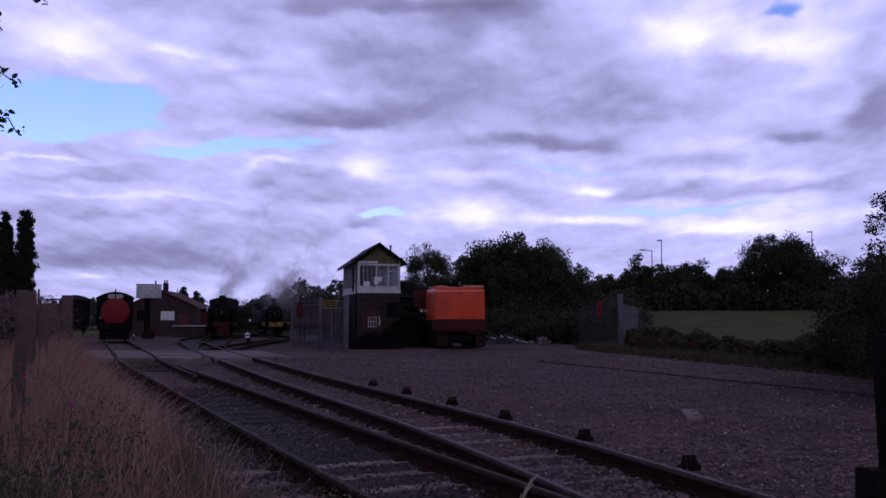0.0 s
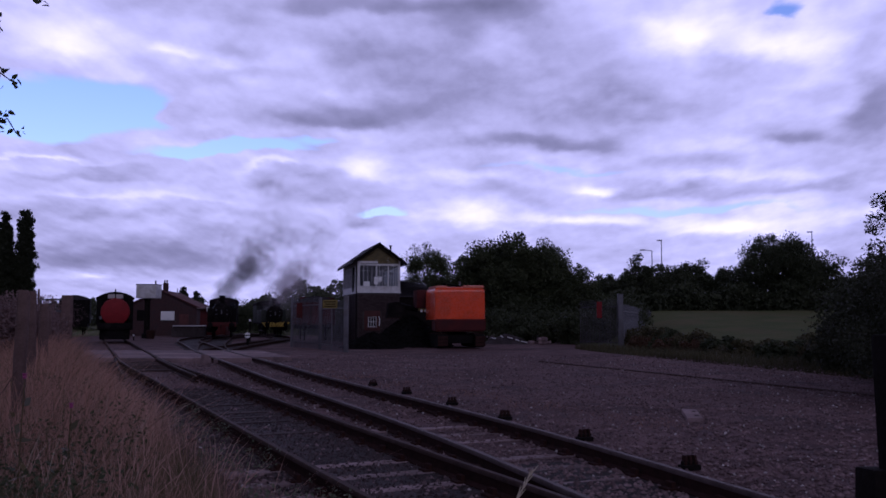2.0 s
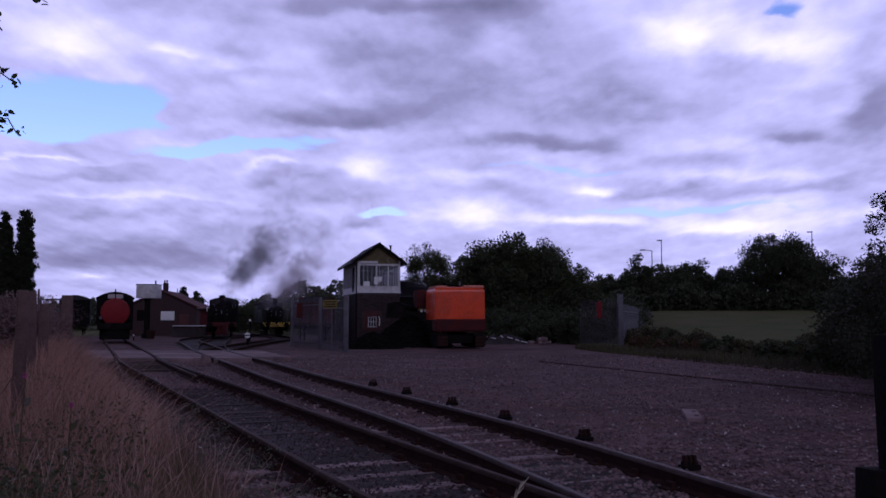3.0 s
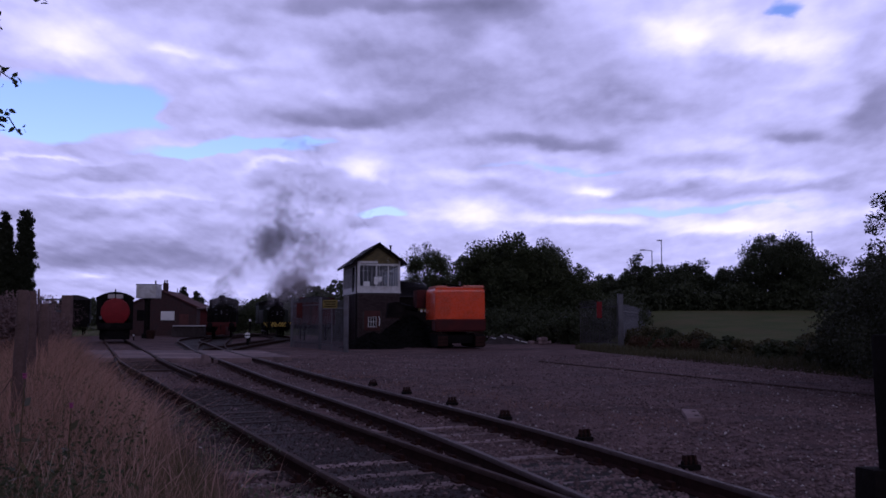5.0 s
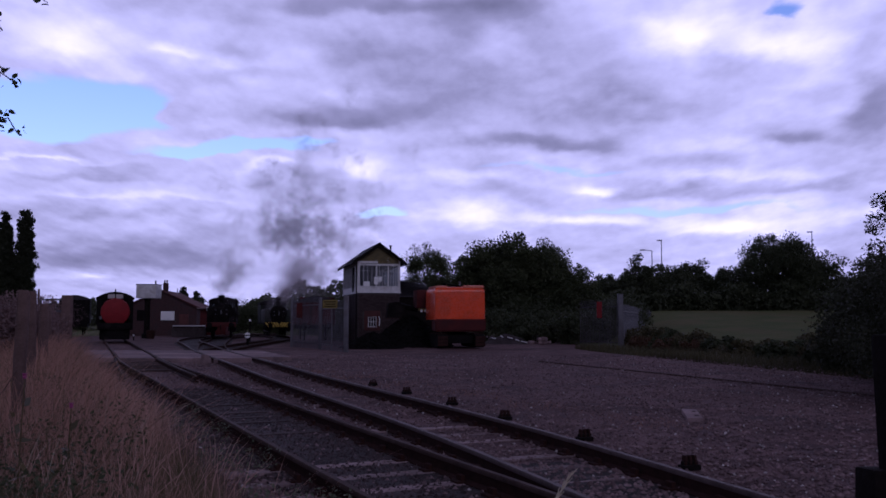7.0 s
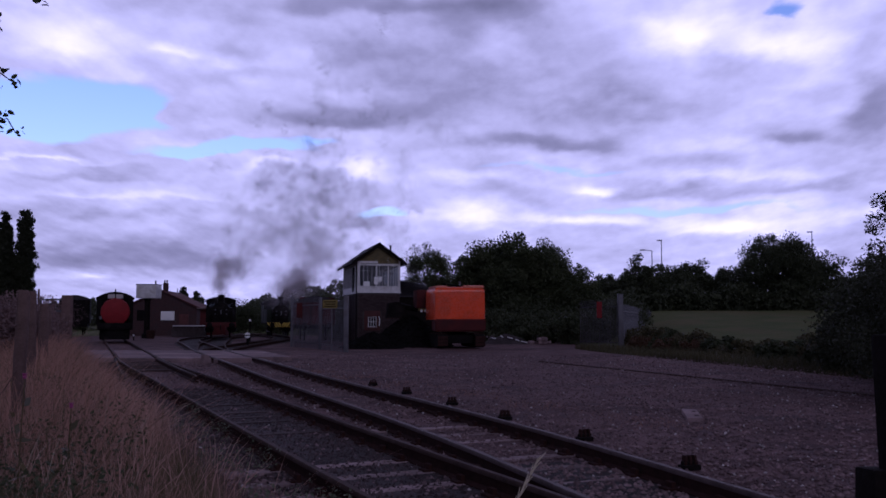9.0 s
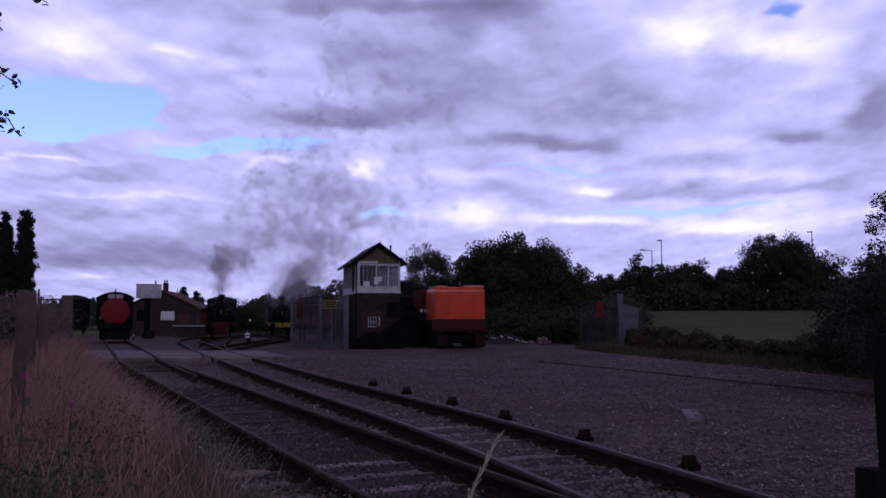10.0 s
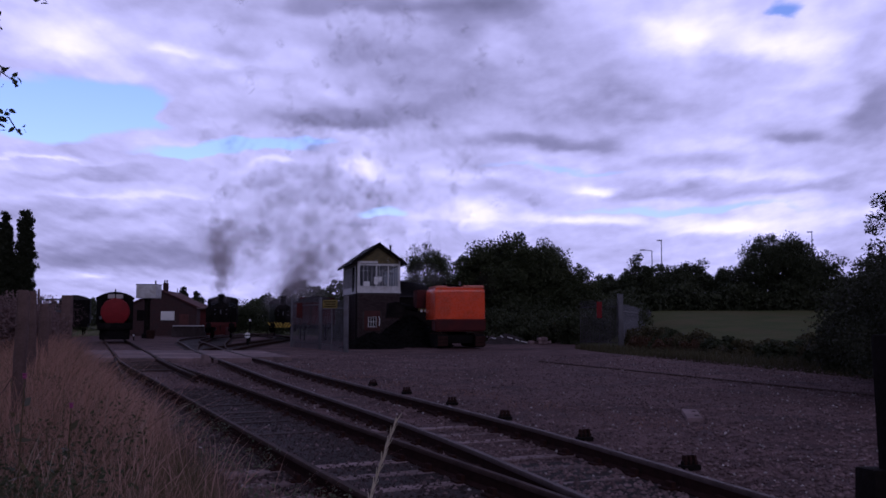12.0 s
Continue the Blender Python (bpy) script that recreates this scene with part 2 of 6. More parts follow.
M = dict(
    gravel=material("gravel", (0.216, 0.135, 0.133), (0.103, 0.064, 0.065), 0.9, scale=1.2, bump=1.0, bump_scale=28, dirt=(0.054, 0.041, 0.044), patch=(0.102, 0.059, 0.057), relief=0.05, gloss=0.12),
    stones=material("loose_stone", (0.264, 0.183, 0.182), (0.094, 0.063, 0.064), 0.85, scale=3, bump=0.4, bump_scale=60, island=0.40, gloss=0.2),
    field=material("meadow", (0.062, 0.085, 0.030), (0.115, 0.112, 0.048), 0.9, scale=0.35, bump=0.8, bump_scale=9, dirt=(0.12, 0.10, 0.05), relief=0.06, gloss=0.03),
    rust=material("rusty_steel", (0.046, 0.021, 0.017), (0.024, 0.013, 0.012), 0.85, gloss=0.05, scale=7, bump=0.4, bump_scale=80, relief=0.004),
    polish=material("worn_rail_head", (0.085, 0.053, 0.046), (0.046, 0.029, 0.025), 0.7, gloss=0.07, scale=5, bump=0.15, bump_scale=90, relief=0.002),
    bright=material("bright_rail_head", (0.125, 0.088, 0.082), (0.065, 0.045, 0.041), 0.6, 0.15, gloss=0.15, scale=4, bump=0.1, bump_scale=90, relief=0.002),
    sleeper=material("weathered_timber", (0.294, 0.214, 0.210), (0.131, 0.093, 0.090), 0.85, gloss=0.2, scale=3, bump=0.9, bump_scale=18, piece=0.4, relief=0.02),
    oily_timber=material("oil_soaked_timber", (0.089, 0.057, 0.053), (0.041, 0.026, 0.025), 0.8, gloss=0.2, scale=3, bump=0.9, bump_scale=18, piece=0.45, relief=0.02),
    oily=material("oily_ballast", (0.055, 0.042, 0.042), (0.024, 0.019, 0.019), 0.85, scale=1.0, bump=1.0, bump_scale=30, dirt=(0.093, 0.073, 0.075), relief=0.05, gloss=0.2),
    slab=material("grey_concrete", (0.294, 0.205, 0.205), (0.174, 0.122, 0.120), 0.9, gloss=0.2, scale=1.5, bump=0.4, bump_scale=30, piece=0.2, dirt=(0.109, 0.088, 0.090)),
    post=material("old_post_wood", (0.17, 0.11, 0.098), (0.095, 0.061, 0.055), 0.9, gloss=0.15, scale=4, bump=0.8, bump_scale=25),
    dark_post=material("tarred_wood", (0.014, 0.011, 0.010), (0.008, 0.006, 0.006), 0.9, gloss=0.1, scale=4, bump=0.7, bump_scale=25),
    steel=material("galvanised_steel", (0.155, 0.15, 0.165), (0.09, 0.088, 0.098), 0.55, 0.55, scale=2.5, bump=0.1, dirt=(0.09, 0.075, 0.07), piece=0.15),
    brick=material("red_brick", (0.066, 0.045, 0.045), (0.042, 0.030, 0.031), 0.9, gloss=0.15, scale=5, bump=0.5, piece=0.3),
    old_brick=material("weathered_brick", (0.075, 0.041, 0.041), (0.05, 0.030, 0.031), 0.9, gloss=0.15, scale=4, bump=0.5, dirt=(0.05, 0.038, 0.04)),
    mortar=material("lime_mortar", (0.10, 0.085, 0.08), (0.06, 0.05, 0.048), 0.9, gloss=0.15, scale=5, bump=0.5),
    white=material("white_paint", (0.72, 0.71, 0.70), (0.52, 0.51, 0.50), 0.5, scale=3, bump=0.1, dirt=(0.36, 0.33, 0.30)),
    ochre=material("weathered_weatherboard", (0.17, 0.13, 0.045), (0.09, 0.07, 0.03), 0.75, scale=3, bump=0.4, dirt=(0.05, 0.045, 0.025)),
    slate=material("roof_slate", (0.048, 0.043, 0.050), (0.028, 0.025, 0.029), 0.75, gloss=0.2, scale=3, bump=0.4, piece=0.3),
    tile=material("clay_tile", (0.115, 0.046, 0.043), (0.07, 0.032, 0.031), 0.85, gloss=0.15, scale=3, bump=0.5, piece=0.25),
    orange=material("orange_paint", (0.84, 0.080, 0.008), (0.70, 0.058, 0.007), 0.28, scale=1.5, bump=0.08, dirt=(0.48, 0.06, 0.014)),
    maroon=material("dull_red_paint", (0.085, 0.013, 0.012), (0.055, 0.010, 0.010), 0.7, gloss=0.2, scale=2, bump=0.15, dirt=(0.03, 0.012, 0.012)),
    red=material("red_paint", (0.24, 0.014, 0.017), (0.17, 0.011, 0.013), 0.6, gloss=0.2, scale=2, bump=0.08, dirt=(0.16, 0.016, 0.016)),
    black=material("black_paint", (0.010, 0.0085, 0.009), (0.006, 0.0055, 0.006), 0.8, gloss=0.06, scale=3, bump=0.15, dirt=(0.024, 0.019, 0.017)),
    green=material("dark_green_paint", (0.016, 0.024, 0.016), (0.012, 0.016, 0.012), 0.65, gloss=0.2, scale=3, bump=0.1, dirt=(0.02, 0.018, 0.016)),
    yellow=material("yellow_paint", (0.60, 0.40, 0.03), (0.45, 0.30, 0.03), 0.55, scale=4, bump=0.1, dirt=(0.22, 0.15, 0.03)),
    faded_yellow=material("faded_yellow_paint", (0.26, 0.20, 0.05), (0.17, 0.13, 0.04), 0.7, gloss=0.2, scale=4, bump=0.1, dirt=(0.09, 0.07, 0.03)),
    # paler copy of the orange: sky light on the top edge put into colour
    skylit_orange=material("skylit_orange_paint", (0.78, 0.27, 0.19), (0.66, 0.18, 0.11), 0.5, gloss=0.3, scale=2, bump=0.1, dirt=(0.5, 0.12, 0.06)),
    coal=material("coal", (0.011, 0.010, 0.010), (0.006, 0.006, 0.006), 0.85, gloss=0.04, scale=3, bump=0.8, bump_scale=8, island=0.4, relief=0.06),
    bark=material("bark", (0.06, 0.045, 0.035), (0.03, 0.024, 0.02), 0.9, scale=4, bump=0.9, bump_scale=20),
    lamp=material("lamp_post_grey", (0.16, 0.16, 0.17), (0.11, 0.11, 0.12), 0.5, 0.5, scale=2, bump=0.05),
    paper=material("notice_paper", (0.85, 0.85, 0.83), (0.74, 0.74, 0.72), 0.7, scale=4, bump=0.05),
    inside=material("painted_boards", (0.50, 0.47, 0.46), (0.36, 0.33, 0.32), 0.8, scale=2, bump=0.1),
    glass=glass_material(),
    leaf=leaf_material("tree_leaf", (0.032, 0.046, 0.018), (0.085, 0.095, 0.04)),
    far_leaf=leaf_material("hedge_leaf", (0.028, 0.040, 0.018), (0.07, 0.078, 0.036)),
    poplar=leaf_material("poplar_leaf", (0.020, 0.026, 0.012), (0.045, 0.05, 0.024)),
    dry=leaf_material("dry_grass", (0.25, 0.135, 0.092), (0.58, 0.325, 0.235), 0.45),
    lush=leaf_material("green_grass", (0.058, 0.055, 0.025), (0.18, 0.138, 0.070), 0.35),
    nettle=leaf_material("nettle_leaf", (0.034, 0.044, 0.020), (0.095, 0.10, 0.05), 0.3),
    dull_hedge=leaf_material("dull_hedge_leaf", (0.13, 0.083, 0.078), (0.25, 0.16, 0.148), 0.35),
    weed=leaf_material("weed", (0.03, 0.03, 0.016), (0.06, 0.055, 0.03)),
    bracken=leaf_material("bracken", (0.05, 0.03, 0.018), (0.13, 0.07, 0.036), 0.3),
    petal=leaf_material("thistle_flower", (0.32, 0.05, 0.17), (0.42, 0.09, 0.24)),
    scrub=leaf_material("scrub_leaf", (0.036, 0.038, 0.016), (0.105, 0.088, 0.040)),
    russet=leaf_material("russet_weed", (0.17, 0.085, 0.065), (0.36, 0.195, 0.15), 0.3),
    pale_weed=leaf_material("pale_weed", (0.07, 0.085, 0.05), (0.20, 0.21, 0.14), 0.3),
    straw=material("dry_straw", (0.62, 0.54, 0.42), (0.45, 0.38, 0.28), 0.8, scale=20, bump=0.1, gloss=0.2),
    seed=leaf_material("seed_heads", (0.36, 0.205, 0.155), (0.72, 0.45, 0.355), 0.4),
    oily_stones=material("oily_stone", (0.082, 0.058, 0.060), (0.033, 0.024, 0.025), 0.85, scale=3, bump=0.4, bump_scale=60, island=0.6, gloss=0.25),
    pale_stones=material("pale_stone", (0.50, 0.45, 0.44), (0.33, 0.29, 0.28), 0.85, scale=3, bump=0.4, bump_scale=60, island=0.3, gloss=0.2),
    thin_soot=smoke_material("thin_black_smoke", (0.11, 0.084, 0.09), 0.055, 0.8),
    steam=smoke_material("grey_smoke", (0.80, 0.74, 0.76), 0.085, 0.8),
    mist=smoke_material("drifting_grey_smoke", (0.72, 0.66, 0.68), 0.060, 0.8),
    veil=smoke_material("thin_grey_smoke", (0.76, 0.70, 0.73), 0.052, 0.6),
)


# ---- mesh helpers ----
def turn_to(d):
    return Vector(d).to_track_quat("Z", "Y").to_matrix().to_4x4()


def box(bm, c, s, m=None, bevel=0.0):
    t = Matrix.Translation(c) @ Matrix.Diagonal((*s, 1))
    made = bmesh.ops.create_cube(bm, size=1.0, matrix=(m @ t) if m else t)["verts"]
    if bevel:
        edges = list({e for v in made for e in v.link_edges})
        bmesh.ops.bevel(bm, geom=edges, offset=bevel, segments=2, profile=0.6, affect="EDGES")
    return bm


def rod(bm, a, b, r, r2=None, seg=10, caps=True):
    a, b = Vector(a), Vector(b)
    m = Matrix.Translation((a + b) / 2) @ turn_to(b - a)
    bmesh.ops.create_cone(bm, cap_ends=caps, segments=seg, radius1=r, radius2=r if r2 is None else r2,
                          depth=(b - a).length, matrix=m)
    return bm


def lathe(bm, rings, m=None, seg=20):
    """A turned body: rings of (radius, height) about z."""
    m = m or Matrix()
    loops = []
    for r, z in rings:
        loops.append([bm.verts.new(m @ Vector((r * math.cos(2 * math.pi * i / seg), r * math.sin(2 * math.pi * i / seg), z)))
                      for i in range(seg)])
    for p, q in zip(loops, loops[1:]):
        for i in range(seg):
            bm.faces.new((p[i], p[(i + 1) % seg], q[(i + 1) % seg], q[i]))
    bm.faces.new(loops[0][::-1])
    bm.faces.new(loops[-1])
    return bm


def prism(bm, outline, y0, y1, m=None):
    """An outline in x, z drawn out along y."""
    m = m or Matrix()
    p = [bm.verts.new(m @ Vector((x, y0, z))) for x, z in outline]
    q = [bm.verts.new(m @ Vector((x, y1, z))) for x, z in outline]
    k = len(p)
    for i in range(k):
        bm.faces.new((p[i], p[(i + 1) % k], q[(i + 1) % k], q[i]))
    bm.faces.new(p[::-1])
    bm.faces.new(q)
    return bm


def sweep(bm, outline, path):
    """An outline (across, up) carried along a path of points."""
    rings = []
    for i, p in enumerate(path):
        d = Vector(path[min(i + 1, len(path) - 1)]) - Vector(path[max(i - 1, 0)])
        side = Vector((d.y, -d.x, 0)).normalized()
        rings.append([bm.verts.new(Vector(p) + side * a + Vector((0, 0, b))) for a, b in outline])
    k = len(outline)
    for p, q in zip(rings, rings[1:]):
        for i in range(k):
            bm.faces.new((p[i], p[(i + 1) % k], q[(i + 1) % k], q[i]))
    bm.faces.new(rings[0][::-1])
    bm.faces.new(rings[-1])
    return bm


def mesh_of(name, bm, mat, smooth=None):
    bmesh.ops.recalc_face_normals(bm, faces=bm.faces)
    me = bpy.data.meshes.new(name)
    bm.to_mesh(me)
    bm.free()
    me.materials.append(mat)
    if smooth:
        me.shade_smooth()
        me.set_sharp_from_angle(angle=radians(smooth))
    return me


def part(name, bm, mat, parent=None, label="", smooth=35, at=None):
    ob = new(name, mesh_of(name, bm, mat, smooth))
    if parent:
        ob.parent = parent
    if at:
        ob.matrix_basis = at
    return tagged(ob, label)


def piece(name, me, parent, at):
    ob = new(name, me)
    ob.parent = parent
    ob.matrix_basis = at
    return ob


def thing(name, at, label, category, group="", kind=""):
    ob = new(name)
    ob.matrix_basis = at
    return tagged(ob, label, category, group, kind)


def raw(name, verts, faces, mat, uvs=None):
    me = bpy.data.meshes.new(name)
    me.from_pydata(verts, [], faces)
    me.materials.append(mat)
    if uvs is not None:
        me.uv_layers.new(name="map").data.foreach_set("uv", np.asarray(uvs, float).ravel())
    me.update()
    return me


def leaf_quads(rng, centres, size, flat=0.0):
    """Small four-cornered leaves at the given centres, turned at random."""
    k = len(centres)
    a = rng.normal(size=(k, 3))
    a /= np.linalg.norm(a, axis=1, keepdims=True)
    b = np.cross(a, rng.normal(size=(k, 3)))
    b /= np.linalg.norm(b, axis=1, keepdims=True)
    s = size * rng.uniform(0.6, 1.4, (k, 1))
    a, b = a * s, b * s * 0.55
    v = np.stack([centres - a, centres - b, centres + a, centres + b], axis=1).reshape(-1, 3)
    f = np.arange(4 * k).reshape(-1, 4)
    return v.tolist(), f.tolist()


def smooth_line(points, step=1.0):
    """A smooth line through the points, in short steps."""
    p = [Vector((*q, 0)) if len(q) == 2 else Vector(q) for q in points]
    p = [2 * p[0] - p[1], *p, 2 * p[-1] - p[-2]]
    out = []
    for i in range(1, len(p) - 2):
        a, b, c, d = p[i - 1:i + 3]
        k = max(1, int((c - b).length / step))
        for j in range(k):
            t = j / k
            out.append(0.5 * (2 * b + (c - a) * t + (2 * a - 5 * b + 4 * c - d) * t * t + (3 * b - a - 3 * c + d) * t ** 3))
    out.append(p[-2])
    return out


def at_x(line, y):
    """Where a line that runs along y passes y, and its slope there."""
    for a, b in zip(line, line[1:]):
        if (a.y - y) * (b.y - y) <= 0 and a.y != b.y:
            t = (y - a.y) / (b.y - a.y)
            return a.x + t * (b.x - a.x), (b.x - a.x) / (b.y - a.y)
    return line[-1].x, 0.0


# ---- ground ----
def land(x, y):
    """Height of the ground: flat yard, meadow rising gently behind it."""
    def ease(a, b, v):
        t = min(1.0, max(0.0, (v - a) / (b - a)))
        return t * t * (3 - 2 * t)
    rise = 3.0 * ease(44, 112, y) * ease(6, 22, x - 0.10 * (y - 50))
    bank = 0.25 * ease(-1.6, -3.4, x + 0.44 * (y - 6)) * ease(40, 26, y)
    return rise + bank - 0.09


def ground():
    def axis(fine0, fine1, step):
        inner = list(np.arange(fine0, fine1 + 1e-6, step))
        out = [fine1 + 10 * 1.32 ** i for i in range(1, 21)]
        return [2 * fine0 - (o - fine1 + fine0) for o in out[::-1]] + inner + out
    xs, ys = axis(-40, 60, 1.0), axis(-12, 130, 1.0)
    verts = [(x, y, land(x, y) + (0.05 * noise.noise((x * 0.2, y * 0.2, 0)) - 0.06 if abs(x) < 100 else 0)) for y in ys for x in xs]
    w = len(xs)
    faces = [(j * w + i, j * w + i + 1, (j + 1) * w + i + 1, (j + 1) * w + i) for j in range(len(ys) - 1) for i in range(w - 1)]
    ob = new("ground", raw("ground", verts, faces, M["field"]))
    ob.data.shade_smooth()
    tagged(ob, "rough meadow grass round the railway yard", "ground", kind="structure")


ground()

TRACK_MAIN = smooth_line([(3.9, -1.0), (2.25, 3.0), (0.24, 7.29), (-2.42, 12.93), (-5.9, 20.4), (-10.75, 30.74), (-14.9, 40.6),
                          (-21.6, 56.8), (-23.2, 60.5), (-31.0, 80.0)])
TRACK_LOOP = smooth_line([(4.6, -1.0), (3.35, 3.0), (2.03, 7.29), (0.15, 12.75), (-3.7, 22.2), (-7.0, 30.74), (-11.4, 42.0),
                          (-15.3, 53.0), (-18.8, 63.0), (-20.7, 72.0), (-21.2, 82.0), (-21.5, 95.0)])
TRACK_BAY = smooth_line([(-10.7, 40.0), (-12.6, 46.5), (-14.6, 54.0), (-16.2, 61.0), (-17.6, 67.3), (-18.5, 71.0), (-19.3, 76.0), (-19.4, 95.0)])
TRACK_SHED = smooth_line([(-11.6, 44.0), (-12.3, 52.0), (-12.6, 60.0), (-12.8, 66.0), (-13.2, 70.0), (-13.8, 73.4), (-14.4, 76.0), (-15.75, 80.3), (-17.1, 84.0), (-20.5, 94.0)])
TRACK_YARD = smooth_line([(12.4, 8.0), (11.2, 14.0), (9.64, 19.0), (7.75, 24.2), (5.4, 30.5), (3.9, 34.5)])

RAIL_FOOT = [(-0.07, 0.0), (0.07, 0.0), (0.07, 0.014), (0.010, 0.04), (0.010, 0.148), (-0.010, 0.148), (-0.010, 0.04), (-0.07, 0.014)]
RAIL_HEAD = [(-0.032, 0.144), (0.032, 0.144), (0.036, 0.176), (0.028, 0.194), (-0.028, 0.194), (-0.036, 0.176)]


def shifted(line, off, z):
    out = []
    for i, p in enumerate(line):
        d = line[min(i + 1, len(line) - 1)] - line[max(i - 1, 0)]
        side = Vector((d.y, -d.x, 0)).normalized()
        out.append((p.x + side.x * off, p.y + side.y * off, z))
    return out


def rail(parent, path, name="rail", head="polish"):
    foot = part(name, sweep(bmesh.new(), RAIL_FOOT, path), M["rust"], parent, "rust-brown steel rail")
    part("rail_head", sweep(bmesh.new(), RAIL_HEAD, path), M[head], foot, "worn shiny running surface")


def chair_mesh():
    bm = bmesh.new()
    box(bm, (0, 0, 0.012), (0.34, 0.17, 0.024), bevel=0.006)
    box(bm, (0.085, 0, 0.05), (0.05, 0.12, 0.06), bevel=0.008)
    box(bm, (-0.085, 0, 0.05), (0.05, 0.12, 0.06), bevel=0.008)
    return mesh_of("rail_chair", bm, M["rust"])


def sleeper_mesh(length):
    bm = bmesh.new()
    box(bm, (0, 0, -0.045), (length, 0.25, 0.13), bevel=0.012)
    for v in bm.verts:
        v.co.z += 0.012 * noise.noise((v.co.x * 3, v.co.y * 9, length))
    return mesh_of("sleeper", bm, M["sleeper"])


CHAIR = chair_mesh()
SLEEPER = [sleeper_mesh(k) for k in (2.6, 2.3)]
OILY_SLEEPER = SLEEPER[0].copy()
OILY_SLEEPER.materials[0] = M["oily_timber"]


def track(name, line, label, y_sleepers, spacing=0.76, z=-0.045, length=0, skip=None, side=0.0, covered=17.5, head="polish", bare=(0, 0), oily=(0, 0)):
    t = thing(name, Matrix(), label, "railway track", "railway tracks", "structure")
    t["label"] = label
    for off in (-0.752, 0.752):
        rail(t, shifted(line, off, z), head=head)
    run, total = 0.0, 0.0
    rng = random.Random(len(name))
    for a, b in zip(line, line[1:]):
        d = (b - a)
        total += d.length
        while run < total:
            p = b - d.normalized() * (total - run)
            run += spacing
            if not (y_sleepers[0] <= p.y <= y_sleepers[1]) or (skip and skip[0] < p.y < skip[1]):
                continue
            yaw = math.degrees(math.atan2(-d.x, d.y)) + rng.uniform(-1.2, 1.2)
            sunk = 0.03 * rng.random() + (-0.04 if bare[0] < p.y < bare[1] else 0.06 if p.y > covered else 0.0)
            sl = piece("sleeper", OILY_SLEEPER if oily[0] < p.y < oily[1] else SLEEPER[length], t, pose(p.x, p.y, z - 0.002 - sunk, 0, 0, yaw) @ pose(side + rng.uniform(-0.04, 0.04), 0, 0))
            if p.y < 30:
                for off in (-0.752, 0.752):
                    piece("rail_chair", CHAIR, sl, pose(off - side, 0, 0.006 + sunk))
    return t


main = track("railway_track", TRACK_MAIN, "rusty running line on weathered timber sleepers", (2, 62), skip=(33.6, 43.4), side=-0.12, bare=(27.6, 33.6), covered=21.0, oily=(11.4, 34.0))
loop = track("railway_track", TRACK_LOOP, "rusty loop line diverging over the gravel yard", (2, 62), skip=(33.2, 43.4), length=1, side=0.1, covered=13.5, head="bright")
track("railway_track", TRACK_BAY, "curved siding in front of the black engine", (44, 66))
track("railway_track", TRACK_SHED, "siding curving away behind the steel fence", (46, 66))
buried = thing("railway_track", Matrix(), "single rusty rail of a disused siding sunk into the gravel", "railway track", "railway tracks", "structure")
rail(buried, shifted(TRACK_YARD, 0.0, -0.205))


def check_rails():
    """Short rails beside the running rails on the way to the crossing, flared at their near ends."""
    for off, flare, y0, y1 in ((-0.84, -0.45, 23.5, 34.0), (0.68, -0.20, 23.0, 33.8)):
        line = [p for p in TRACK_MAIN if y0 < p.y < y1]
        k = len(line)
        path = [Vector(shifted(line, off + flare * (1 - i / (k - 1)) ** 1.3, -0.046)[i]) for i in range(k)]
        rail(main, path, "check_rail")


check_rails()


def yard():
    """Gravel sheet over the yard, from the verge to the meadow's edge."""
    bm = bmesh.new()
    ys = [-12 + 1.5 * i for i in range(70)]
    rows = []
    for y in ys:
        xl = at_x(TRACK_MAIN, min(max(y, -0.9), 79))[0] - (1.9 if y < 30 else 7.0)
        xr = 13.1 - 0.0 * y - max(0.0, y - 24) * 0.20
        if y > 46:
            xr = 8.7 + 0.05 * (y - 46)
        xs = [xl + (xr - xl) * i / 28 for i in range(29)]
        rows.append([bm.verts.new((x, y, 0.012 * noise.noise((x * 0.9, y * 0.9, 3)) - (0.12 if i in (0, 28) else 0.055)))
                     for i, x in enumerate(xs)])
    for p, q in zip(rows, rows[1:]):
        for i in range(28):
            bm.faces.new((p[i], p[i + 1], q[i + 1], q[i]))
    ob = part("pavement", bm, M["gravel"], smooth=80)
    tagged(ob, "dark crushed-stone surface of the railway yard", "gravel yard", kind="structure")


yard()


